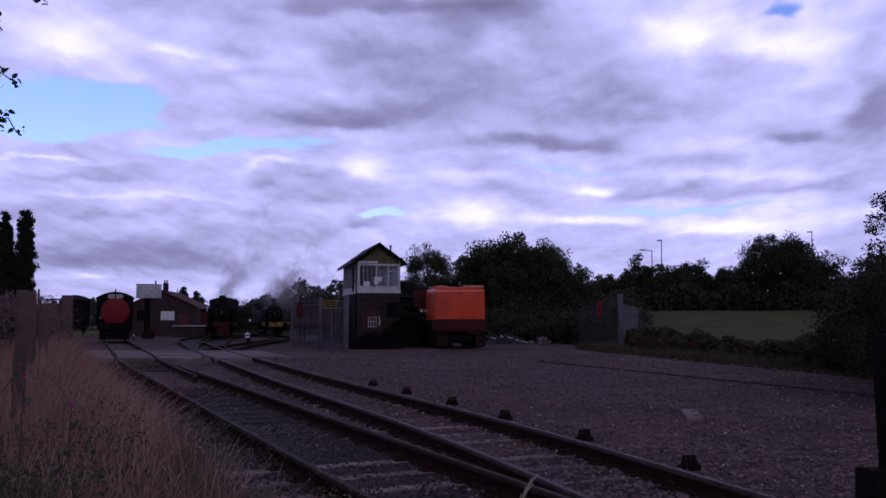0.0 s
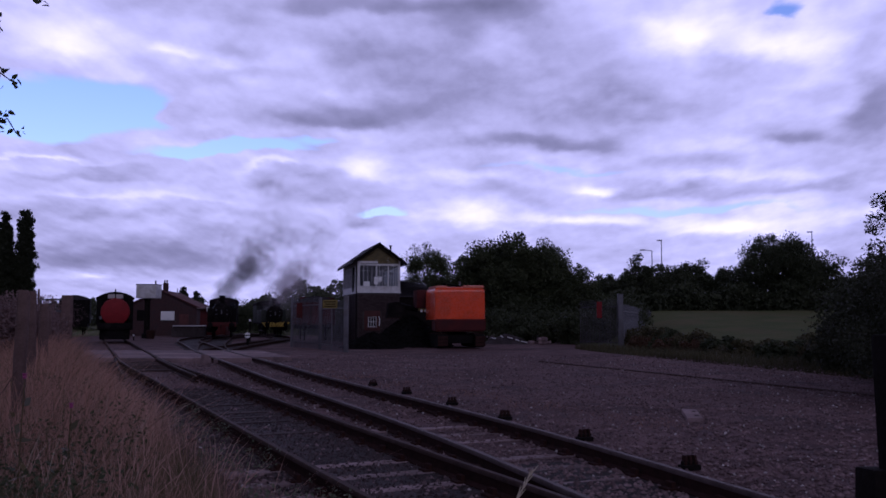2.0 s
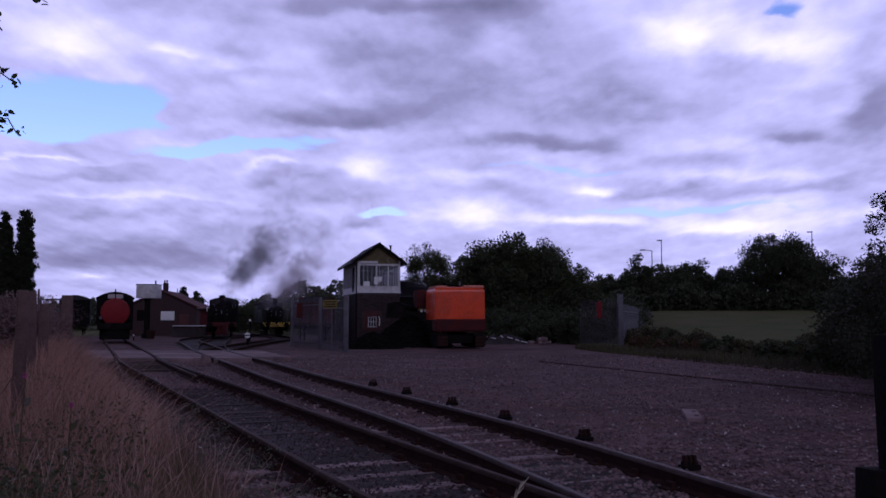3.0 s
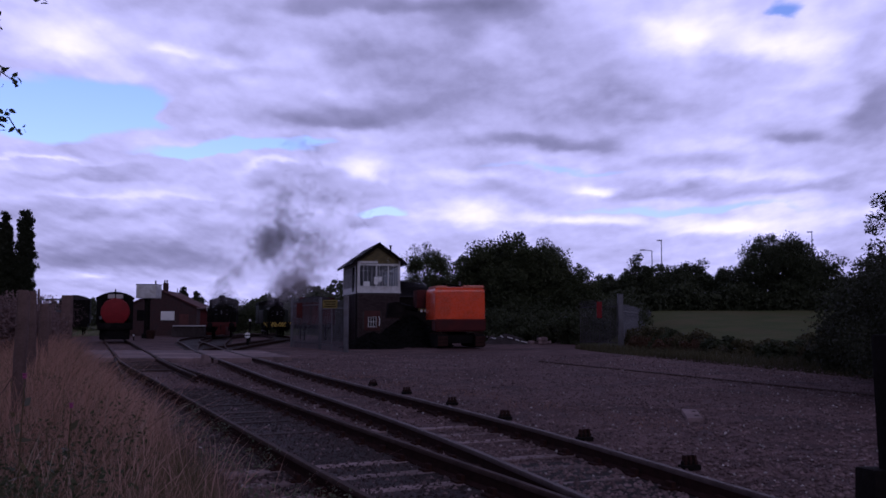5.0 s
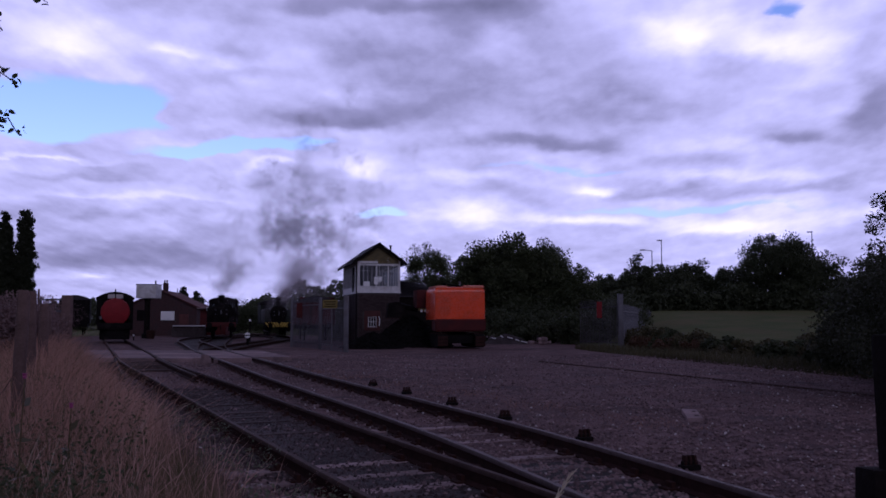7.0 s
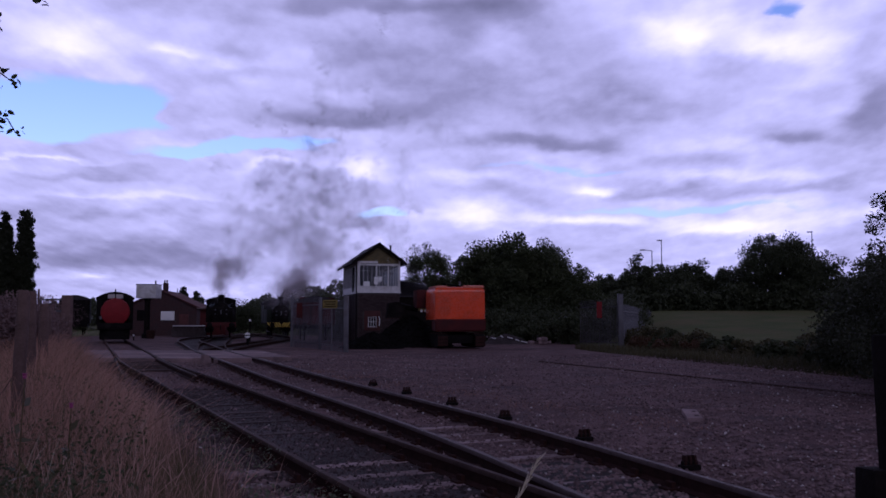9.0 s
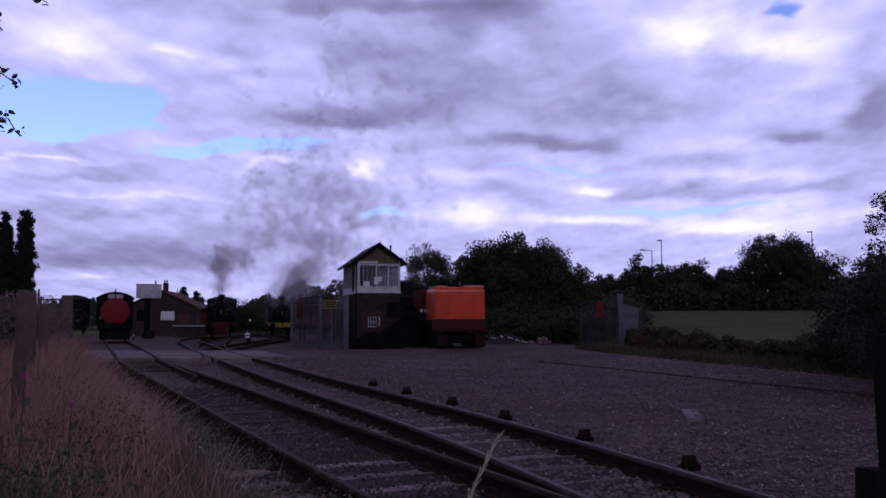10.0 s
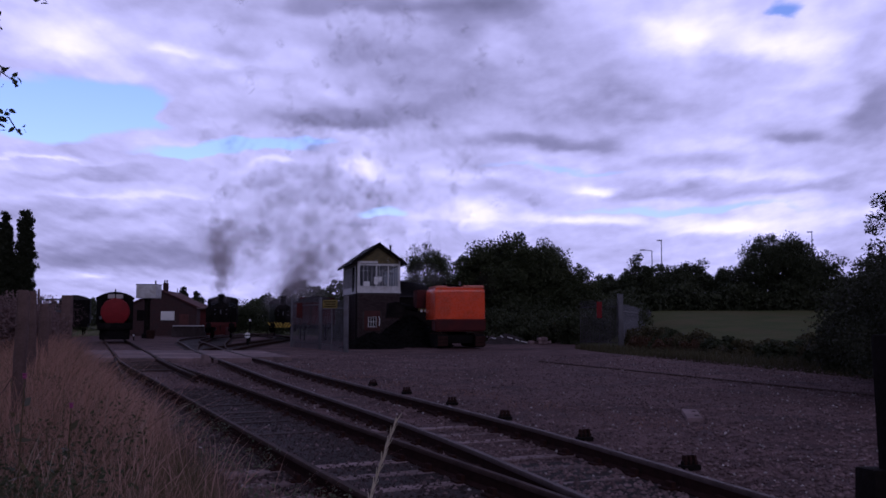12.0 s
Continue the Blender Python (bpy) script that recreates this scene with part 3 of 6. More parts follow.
def stones(name, where, count, size, mat, z, label, seed):
    """Loose angular stones; where(rng, count) gives their places."""
    rng = np.random.default_rng(seed)
    x, y = where(rng, count)
    k = len(x)
    s = rng.uniform(*size, k) * (1 + 0.012 * y)
    base = np.array([(1, 0, 0), (-1, 0, 0), (0, 1, 0), (0, -1, 0), (0, 0, 0.8), (0, 0, -0.8)], float)
    v = base[None] * rng.uniform(0.6, 1.35, (k, 6, 1)) * s[:, None, None]
    a = rng.uniform(0, 6.28, k)
    ca, sa = np.cos(a)[:, None], np.sin(a)[:, None]
    vx, vy = v[..., 0] * ca - v[..., 1] * sa, v[..., 0] * sa + v[..., 1] * ca
    v = np.stack([vx + x[:, None], vy + y[:, None], v[..., 2] + z], axis=-1).reshape(-1, 3)
    f = np.array([(0, 2, 4), (2, 1, 4), (1, 3, 4), (3, 0, 4), (2, 0, 5), (1, 2, 5), (3, 1, 5), (0, 3, 5)])
    f = (f[None] + 6 * np.arange(k)[:, None, None]).reshape(-1, 3)
    tagged(new(name, raw(name, v.tolist(), f.tolist(), M[mat])), label, "gravel", kind="stuff")


def yard_places(rng, count):
    y = 6.6 + 34 * rng.uniform(0, 1, count) ** 2.0
    x = rng.uniform(-0.42, 0.56, count) * y
    pick = rng.uniform(0, 1, count)
    keep = np.array([(a > at_x(TRACK_MAIN, b)[0] - 1.7) and a < 12.8 and (p < 0.15 or (b > 21 and not 27.6 < b < 34.2) or abs(a - at_x(TRACK_MAIN, b)[0]) > 1.25)
                     for a, b, p in zip(x, y, pick)])
    return x[keep], y[keep]


def bed_places(rng, count):
    y = 6.6 + 14.5 * rng.uniform(0, 1, count) ** 1.4
    x = np.array([at_x(TRACK_MAIN, b)[0] for b in y]) + rng.uniform(-1.3, 1.3, count)
    return x, y


stones("ballast_stones", yard_places, 27000, (0.012, 0.034), "stones", -0.042, "loose grey and brown ballast stones over the yard", 5)
stones("oily_stones", bed_places, 11000, (0.014, 0.036), "oily_stones", -0.052, "oil-blackened ballast stones between the rails", 6)
stones("pale_stones", yard_places, 1300, (0.010, 0.024), "pale_stones", -0.034, "scattered pale chips among the ballast", 7)


def oily_bed(line, y0, y1, seed, lift=0.0):
    """Oil-darkened ballast between and just outside the rails."""
    bm = bmesh.new()
    rows = []
    for p, q in zip(line, line[1:]):
        if not y0 < p.y < y1:
            continue
        d = (q - p).normalized()
        side = Vector((d.y, -d.x, 0))
        w = [1.15 + 0.35 * noise.noise((p.y * 0.7, seed, s)) for s in (0, 5)]
        rows.append([bm.verts.new(p + side * s + Vector((0, 0, z + lift))) for s, z in ((-w[0], -0.085), (-w[0] * 0.8, -0.048), (0, -0.044), (w[1] * 0.8, -0.048), (w[1], -0.085))])
    for a, b in zip(rows, rows[1:]):
        for i in range(4):
            bm.faces.new((a[i], a[i + 1], b[i + 1], b[i]))
    tagged(part("ballast_bed", bm, M["oily"], smooth=80), "oil-stained dark ballast under the rails", "ballast", kind="structure")


oily_bed(TRACK_MAIN, 27.6, 33.9, 4)
oily_bed(TRACK_LOOP, 43.5, 92.0, 5)
oily_bed(TRACK_BAY, 43.5, 92.0, 6, 0.004)
oily_bed(TRACK_SHED, 44.5, 92.0, 7, 0.008)
oily_bed(TRACK_MAIN, 1, 21.0, 1)
oily_bed(TRACK_LOOP, 1, 10.5, 2)


def crossing():
    """Boarded level crossing: concrete panels between, beside and outside the rails, level with the rail heads."""
    t = thing("level_crossing", Matrix(), "pale concrete-panelled level crossing over the tracks", "level crossing", kind="structure")
    rng = random.Random(14)

    def strip(left, right, y0, y1, steps):
        for i in range(steps):
            a, b = y0 + (y1 - y0) * i / steps + 0.012, y0 + (y1 - y0) * (i + 1) / steps - 0.012
            top = 0.118 + rng.uniform(-0.008, 0.008)
            bm = bmesh.new()
            low = [bm.verts.new((x, y, -0.12)) for x, y in ((left(a), a), (right(a), a), (right(b), b), (left(b), b))]
            high = [bm.verts.new((v.co.x, v.co.y, top)) for v in low]
            for j in range(4):
                bm.faces.new((low[j], low[(j + 1) % 4], high[(j + 1) % 4], high[j]))
            bm.faces.new(high)
            bmesh.ops.bevel(bm, geom=[e for e in bm.edges if all(v.co.z > 0 for v in e.verts)], offset=0.015, segments=1, affect="EDGES")
            piece("crossing_panel", mesh_of("crossing_panel", bm, M["slab"]), t, Matrix())

    def beside(line, off):
        return lambda y: at_x(line, y)[0] + off * math.hypot(1.0, at_x(line, y)[1])
    for line in (TRACK_MAIN, TRACK_LOOP):
        strip(beside(line, -0.66), beside(line, 0.66), 34.2, 42.6, 7)
    strip(beside(TRACK_MAIN, -2.6), beside(TRACK_MAIN, -0.86), 34.2, 42.6, 5)
    strip(beside(TRACK_MAIN, 0.86), beside(TRACK_LOOP, -0.86), 34.2, 42.6, 5)
    strip(beside(TRACK_LOOP, 0.86), beside(TRACK_LOOP, 2.4), 35.4, 42.6, 4)
    return t


crossing()


# ---- vegetation ----
def grass(name, count, area, tall, thick, mat, label, seed, lean=0.35, plume=0.5):
    """Blades and stalks: each a bent tapering strip."""
    rng = np.random.default_rng(seed)
    x, y = area(rng, count)
    k = len(x)
    z = np.array([land(a, b) for a, b in zip(x, y)]) - 0.05
    h = rng.uniform(*tall, k) * (0.7 + 0.3 * np.sin(x * 1.3 + y * 0.7)) 
    w = rng.uniform(*thick, k) * np.clip(0.18 + y / 12, 0.4, 3.0)
    ang = rng.uniform(0, 6.28, k)
    bend = rng.normal(0.12, lean, (k, 2)) * h[:, None] * rng.uniform(0.2, 1.1, (k, 1))
    sx, sy = np.cos(ang) * w, np.sin(ang) * w
    def ring(t, narrow):
        px, py = x + bend[:, 0] * t * t, y + bend[:, 1] * t * t
        pz = z + h * t * (1 - 0.12 * t)
        return (np.stack([px - sx * narrow, py - sy * narrow, pz], 1), np.stack([px + sx * narrow, py + sy * narrow, pz], 1))
    a0, a1 = ring(0.0, 1.0)
    b0, b1 = ring(0.55, 0.7)
    c0, c1 = ring(0.82, plume)
    d0, d1 = ring(1.0, 0.2)
    v = np.stack([a0, a1, b0, b1, c0, c1, d0, d1], 1).reshape(-1, 3)
    f = np.array([(0, 1, 3, 2), (2, 3, 5, 4), (4, 5, 7, 6)])
    f = (f[None] + 8 * np.arange(k)[:, None, None]).reshape(-1, 4)
    ob = new(name, raw(name, v.tolist(), f.tolist(), mat))
    return tagged(ob, label, "grass", kind="stuff")


def verge(rng, count):
    y = 4.2 + 32 * rng.uniform(0, 1, count) ** 1.6
    edge = np.array([at_x(TRACK_MAIN, b)[0] for b in y]) - 1.75 - 0.35 * rng.uniform(0, 1, count) - np.clip((9 - y) * 0.08, 0, 0.25)
    wide = 1.2 + y * 0.16
    x = edge - wide * rng.uniform(0, 1, count) ** 0.9
    return x, y


def verge_back(rng, count):
    x, y = verge(rng, count)
    keep = rng.uniform(0, 1, len(x)) < np.clip((y - 6.6) / 6.5 + 0.25 * np.sin(x * 1.7 + y), 0.10, 1)
    return x[keep], y[keep]


grass("dry_grass", 60000, verge_back, (0.5, 1.0), (0.0009, 0.0022), M["dry"], "tall dry straw-coloured grass on the verge", 3)
grass("green_grass", 75000, verge, (0.25, 0.75), (0.0009, 0.0026), M["lush"], "green undergrowth among the dry verge grass", 4)
grass("seeding_grass", 20000, verge_back, (0.75, 1.15), (0.0009, 0.0018), M["seed"], "feathery seed heads of tall verge grass", 5, 0.45, 2.0)


def fence_line(rng, count):
    y = rng.uniform(6.2, 31, count)
    x = -3.4 - 0.445 * (y - 6.2) + rng.normal(0.0, 0.6, count)
    return x, y


grass("fence_grass", 14000, fence_line, (0.75, 1.5), (0.0010, 0.0022), M["dry"], "rank dry grass grown up through the wire fence", 8, 0.4, 1.5)
grass("fence_weeds", 12000, fence_line, (0.6, 1.3), (0.0010, 0.003), M["lush"], "dull green weeds along the wire fence", 9, 0.5, 1.2)


def stalk_places(rng, count):
    y = rng.uniform(4.4, 8.5, count)
    return -0.36 * y - rng.uniform(0.0, 1.0, count) * (0.16 * y) , y


grass("straw_stalks", 70, stalk_places, (0.7, 1.25), (0.0010, 0.0018), M["straw"], "single pale straw stalks standing out of the verge", 12, 0.5, 1.4)


def trackside(rng, count):
    y = rng.uniform(13, 31, count)
    x = np.array([at_x(TRACK_LOOP, b)[0] for b in y]) + 1.7 + 3.6 * rng.uniform(0, 1, count) ** 1.4
    keep = np.sin(x * 2.1 + y * 0.9) + np.sin(y * 1.7 - x) > rng.uniform(-1.2, 1.6, count)
    return x[keep], y[keep]


grass("trackside_weeds", 26000, trackside, (0.05, 0.16), (0.003, 0.008), M["russet"], "low reddish-brown dried weeds in the gravel", 7, 0.8)



def meadow_edge(rng, count):
    y = rng.uniform(20, 50, count)
    x = 12.9 - np.maximum(0, y - 24) * 0.2 + 8.0 * rng.uniform(0, 1, count) ** 1.5
    return x, y


grass("rough_grass", 26000, meadow_edge, (0.10, 0.55), (0.003, 0.008), M["scrub"], "rough green grass along the yard's edge", 6)


def crown_mesh(name, seed, size, clumps, leaves, leaf, mat, spread=0.24, shape="round"):
    """A crown of many leaves in uneven clumps, with gaps."""
    rng = np.random.default_rng(seed)
    cs = []
    while len(cs) < clumps:
        p = rng.uniform(-1, 1, 3)
        r = np.linalg.norm(p)
        if shape == "column":
            if p[0] ** 2 + p[1] ** 2 > (1.0 - 0.5 * max(0, p[2])) ** 2:
                continue
        elif r > 1 or r < 0.35:
            continue
        cs.append(p)
    cs = np.array(cs) * np.array(size) * rng.uniform(0.78, 1.10, (clumps, 1))
    each = rng.integers(0, clumps, leaves)
    rad = min(size) * spread * rng.uniform(0.6, 1.3, clumps) * (1.9 if shape == "column" else 1.0)
    way = rng.normal(size=(leaves, 3))
    way /= np.linalg.norm(way, axis=1, keepdims=True)
    pts = cs[each] + way * (rng.uniform(0, 1, (leaves, 1)) ** 0.5) * rad[each][:, None] * np.array([1.25, 1.25, 1.0])
    v, f = leaf_quads(rng, pts, leaf)
    return raw(name, v, f, mat), cs


def tree(at, height, trunk, size, label, seed, clumps=40, leaves=9000, leaf=0.16, mat="leaf", group="", shape="round", name="tree", spread=0.24):
    t = thing(name, pose(*at), label, "tree", group)
    me, cs = crown_mesh("crown", seed, size, clumps, leaves, leaf, M[mat], spread, shape)
    c = Vector((0, 0, height - size[2]))
    ob = new("crown", me)
    ob.parent, ob.matrix_basis = t, Matrix.Translation(c)
    bm = bmesh.new()
    top = Vector((0.1, 0, c.z + (0.6 * size[2] if shape == "column" else 0)))
    rod(bm, (0, 0, -0.4), top * 0.5, trunk, trunk * 0.7, 9)
    rod(bm, top * 0.5, top, trunk * 0.7, trunk * 0.35, 8)
    rng = random.Random(seed)
    for p in rng.sample(list(map(tuple, cs)), min(14, len(cs))):
        b = c + Vector(p)
        a = top * rng.uniform(0.4, 0.95)
        mid = (a + b) / 2 + Vector((0, 0, 0.1 * size[2]))
        rod(bm, a, mid, trunk * 0.3, trunk * 0.2, 6)
        rod(bm, mid, b, trunk * 0.2, trunk * 0.06, 6)
    part("trunk", bm, M["bark"], t)
    return t


tree((6.5, 76, 0.2), 8.75, 0.28, (5.3, 4.5, 4.2), "broad dark-leaved tree behind the yard", 11, 420, 130000, 0.10, group="yard trees", spread=0.19)
tree((-1.4, 78, 0), 8.6, 0.2, (2.2, 2.1, 3.4), "slender leafy tree beside the signal box", 12, 170, 40000, 0.062, group="yard trees", spread=0.30)
tree((11.2, 74, 0.4), 5.5, 0.2, (2.9, 2.6, 2.6), "low spreading tree behind the yard", 13, 90, 20000, 0.1, group="yard trees")
tree((2.6, 80, 0), 7.4, 0.2, (2.6, 2.6, 3.6), "dark-leaved tree behind the excavator", 14, 90, 20000, 0.1, group="yard trees")
for i, (x, y, h, r) in enumerate([(25.3, 110, 8.2, 2.6), (19.0, 112, 5.0, 2.6), (30.3, 112, 7.2, 3.2), (34.2, 116, 7.4, 3.0), (38.6, 114, 6.8, 3.2),
                                  (22.5, 118, 6.6, 3.2), (28.0, 120, 6.8, 3.0), (41.0, 122, 7.0, 3.2), (50.0, 112, 8.6, 3.6), (55.5, 108, 8.0, 3.6), (32.0, 126, 7.4, 3.0), (36.5, 124, 7.4, 3.2)]):
    tree((x, y, land(x, y)), h - land(x, y) * 0.35, 0.22, (r, r, h * 0.44), "dark tree in the row behind the meadow", 20 + i, 75, 11000, 0.145, "far_leaf", "trees behind the meadow")
tree((43.5, 110, land(43, 110)), 9.7, 0.35, (4.7, 4.5, 4.3), "big round-headed tree behind the meadow", 41, 220, 38000, 0.13, "far_leaf", "trees behind the meadow")
for x, y, h in ((-56.1, 108, 15.4), (-53.9, 109, 15.7)):
    tree((x, y, 0), h, 0.3, (1.05, 1.05, 7.2), "tall narrow dark-leaved poplar tree", int(-x), 420, 60000, 0.13, "poplar", "poplars", "column", "poplar")


def woods():
    """Far woods round the horizon, beyond the railway buildings."""
    rng = np.random.default_rng(8)
    k = 60000
    a = rng.uniform(-0.62, 0.9, k)
    r = rng.uniform(150, 175, k)
    top = np.interp(a, [-0.62, -0.31, -0.295, -0.27, -0.23, -0.195, -0.17, -0.11, 0.03, 0.9], [3.8, 4.0, 4.2, 3.8, 4.4, 5.6, 8.4, 8.4, 6.0, 6.0])
    top = top + 0.5 * np.sin(a * 61 + 1) + 0.5 * np.sin(a * 141) + 0.35 * np.sin(a * 333)
    z = (np.maximum(0, top) + np.where(a > 0.03, 2.5, 0)) * rng.uniform(0, 1, k) ** 0.7
    pts = np.stack([np.sin(a) * r, np.cos(a) * r, z], 1)
    v, f = leaf_quads(rng, pts, 0.42)
    tagged(new("woods", raw("woods", v, f, M["far_leaf"])), "dark distant belt of trees along the horizon", "woodland", kind="stuff")


woods()


def shrub(x, y, h, r, seed, label="dense dark bramble bush at the yard's edge", mat="far_leaf", leaf=0.10, leaves=3800):
    tree((x, y, land(x, y) - 0.15), h, 0.05, (r, r * 0.9, h * 0.5), label, seed, 34, leaves, leaf, mat, "brambles", name="bramble_bush", spread=0.5)


for i, (x, y, h, r) in enumerate([(12.6, 47, 0.9, 1.3), (13.9, 42, 0.95, 1.2), (14.6, 37, 0.75, 1.2), (16.5, 40, 0.95, 1.3), (14.2, 32, 0.65, 1.0), (18.5, 37, 0.8, 1.4), (15.8, 30.5, 0.8, 1.1),
                                  (16.3, 27, 1.1, 1.2), (20.8, 36, 1.0, 1.3), (13.6, 52, 1.3, 1.3), (9.4, 60, 2.3, 1.6), (7.3, 62, 2.0, 1.7), (5.3, 64, 2.4, 1.7), (11.3, 64, 2.6, 1.8), (3.8, 68, 2.8, 2.0), (8.8, 69, 3.4, 2.4), (1.5, 69, 2.6, 1.8),
                                  (-7.4, 67, 2.6, 1.5), (-8.6, 71, 3.0, 1.8), (-6.4, 72, 3.2, 1.6), (13.0, 68, 3.0, 1.8), (15.0, 73, 3.4, 2.2), (17.0, 80, 3.6, 2.4), (5.8, 72, 3.8, 2.6), (-0.8, 70, 3.0, 1.6)]):
    shrub(x, y, h, r, 100 + i)
for i, (x, y, h, r) in enumerate([(13.2, 45, 1.25, 1.3), (14.6, 40, 0.95, 1.4), (16.0, 35, 1.0, 1.4), (18.6, 41, 1.2, 1.5), (19.5, 33, 1.05, 1.4), (17.4, 30, 1.0, 1.2), (21.5, 39, 1.0, 1.5),
                                  (12.0, 51, 1.3, 1.2), (22.5, 33, 1.4, 1.4), (23.8, 42, 1.2, 1.6)]):
    shrub(x, y, h, r, 140 + i, "tangled bramble and dead growth beside the meadow", "scrub", 0.08)
for i, (x, y, h, r) in enumerate([(11.9, 45.5, 0.95, 1.0), (12.9, 43.5, 0.75, 0.8), (11.4, 48.5, 0.9, 0.8)]):
    shrub(x, y, h, r, 150 + i, "rusty brown dying bracken beside the meadow gate", "bracken", 0.06)
for i, (x, y, h, r) in enumerate([(13.7, 27.6, 3.0, 1.3), (14.8, 28.6, 3.8, 1.7), (13.3, 27.5, 2.0, 0.9), (16.0, 30, 3.9, 1.9), (14.9, 27.4, 3.2, 1.2)]):
    shrub(x, y, h, r, 155 + i, "dense dark hawthorn thicket by the track", "poplar", 0.075, 11000)
for i, (x, y, h, r) in enumerate([(-28.5, 101, 4.0, 2.2), (-26.0, 103, 4.1, 2.2), (-23.5, 101, 4.2, 2.2), (-21.0, 104, 4.2, 2.2), (-18.5, 101, 4.2, 2.2), (-16.0, 103, 3.6, 2.2), (-13.5, 101, 3.6, 2.2)]):
    shrub(x, y, h, r, 170 + i, "dark bush beyond the engines", "far_leaf", 0.13)
for i, (x, y, h, r) in enumerate([(10.3, 17.6, 1.9, 1.1), (11.6, 20.5, 2.1, 1.4), (12.8, 23.5, 1.8, 1.4), (9.9, 15.6, 1.7, 0.9), (13.8, 26.0, 1.5, 1.2)]):
    shrub(x, y, h, r, 160 + i, "dark overgrown hedge bush by the track", "poplar", 0.05)

for i, (x, y, h, r) in enumerate([(-9.9, 19.6, 2.2, 0.9), (-12.5, 25, 2.3, 1.1), (-16.4, 30.5, 2.4, 1.2), (-21.0, 38, 2.6, 1.5), (-23.6, 45, 2.8, 1.8), (-25.2, 52, 3.0, 2.0), (-29.0, 62, 3.2, 2.2)]):
    shrub(x, y, h, r, 180 + i, "dull brownish hedge bush behind the fence", "dull_hedge", 0.042, 12000)


def hedge():
    """Hedge along the top of the meadow, under the row of trees."""
    rng = np.random.default_rng(18)
    k = 46000
    x = rng.uniform(15, 66, k)
    y = 107 + rng.normal(0, 1.2, k)
    top = 2.6 + 0.7 * np.sin(x * 0.9) + 0.4 * np.sin(x * 2.7)
    z = np.array([land(a, b) for a, b in zip(x, y)]) + top * rng.uniform(-0.12, 1, k)
    v, f = leaf_quads(rng, np.stack([x, y, z], 1), 0.22)
    tagged(new("hedge", raw("hedge", v, f, M["far_leaf"])), "dark hedge along the top of the meadow", "hedge", kind="stuff")


hedge()


def weeds():
    """Broad-leaved weeds and thistles low in the verge."""
    rng = np.random.default_rng(31)
    k = 34000
    y = 4.6 + 6.5 * rng.uniform(0, 1, k) ** 1.2
    x = -0.33 * y - rng.uniform(0, 1, k) ** 0.6 * (0.6 + 0.22 * y)
    clump = np.sin(x * 2.3 + 1) + np.sin(y * 1.9) + np.sin(x * 4.1 - y * 2.2)
    keep = clump + 0.9 * (-x / y - 0.42) / 0.1 > rng.uniform(-1.2, 2.4, k)
    x, y = x[keep], y[keep]
    z = 0.1 + rng.uniform(0, 1, len(x)) * np.clip(0.55 + 0.15 * clump[keep], 0.2, 0.9)
    v, f = leaf_quads(rng, np.stack([x, y, z], 1), 0.018)
    tagged(new("verge_weeds", raw("verge_weeds", v, f, M["nettle"])), "broad-leaved dark green weeds low in the verge", "weeds", kind="stuff")


weeds()


def rail_side_weeds():
    rng = np.random.default_rng(33)
    k = 6000
    y = rng.uniform(6.9, 15.0, k)
    off = rng.uniform(0.95, 1.9, k)
    x = np.array([at_x(TRACK_MAIN, b)[0] for b in y]) - off
    keep = np.sin(y * 2.6 + 0.4) + np.sin(y * 5.3) + 0.6 * np.sin(off * 9) > 0.75
    x, y = x[keep], y[keep]
    z = -0.05 + 0.26 * rng.uniform(0, 1, len(x)) ** 1.5
    v, f = leaf_quads(rng, np.stack([x, y, z], 1), 0.018)
    tagged(new("rail_side_weeds", raw("rail_side_weeds", v, f, M["pale_weed"])), "pale green weeds growing beside the rail", "weeds", kind="stuff")


rail_side_weeds()
for x, y, h in ((-36.7, 120, 5.9), (-35.2, 121, 5.7), (-34.2, 119, 4.6)):
    tree((x, y, 0), h, 0.15, (0.8, 0.8, 2.6), "small dark pointed conifer beyond the station", int(-x * 3), 60, 5000, 0.16, "poplar", "conifers", "column", "conifer_tree")


def thistle(x, y, h):
    t = thing("thistle", pose(x, y, land(x, y)), "thistle with a purple flower head in the grass", "thistle", "thistles")
    part("stem", rod(bmesh.new(), (0, 0, 0), (0.03, 0, h), 0.006, 0.004, 6), M["lush"], t)
    part("flower", lathe(bmesh.new(), [(0.006, 0), (0.014, 0.012), (0.010, 0.022), (0.017, 0.036)], pose(0.03, 0, h), 10), M["petal"], t, "purple flower head")
    v, f = leaf_quads(np.random.default_rng(int(h * 100)), np.array([(0.05 * math.sin(2.4 * i), 0.05 * math.cos(2.4 * i), 0.1 + i * h / 14) for i in range(12)]), 0.05)
    ob = new("foliage", raw("foliage", v, f, M["lush"]))
    ob.parent = t


for x, y, h in ((-2.72, 5.5, 1.15), (-2.5, 5.7, 1.0)):
    thistle(x, y, h)


# ---- signal box ----
def arch(w, z0, z1, rise, k=9):
    """Outline of a body with a curved roof."""
    pts = [(-w / 2, z0), (w / 2, z0), (w / 2, z1)]
    for i in range(1, k):
        t = i / k
        pts.append((w / 2 - w * t, z1 + rise * math.sin(math.pi * t) ** 0.8))
    return pts + [(-w / 2, z1)]


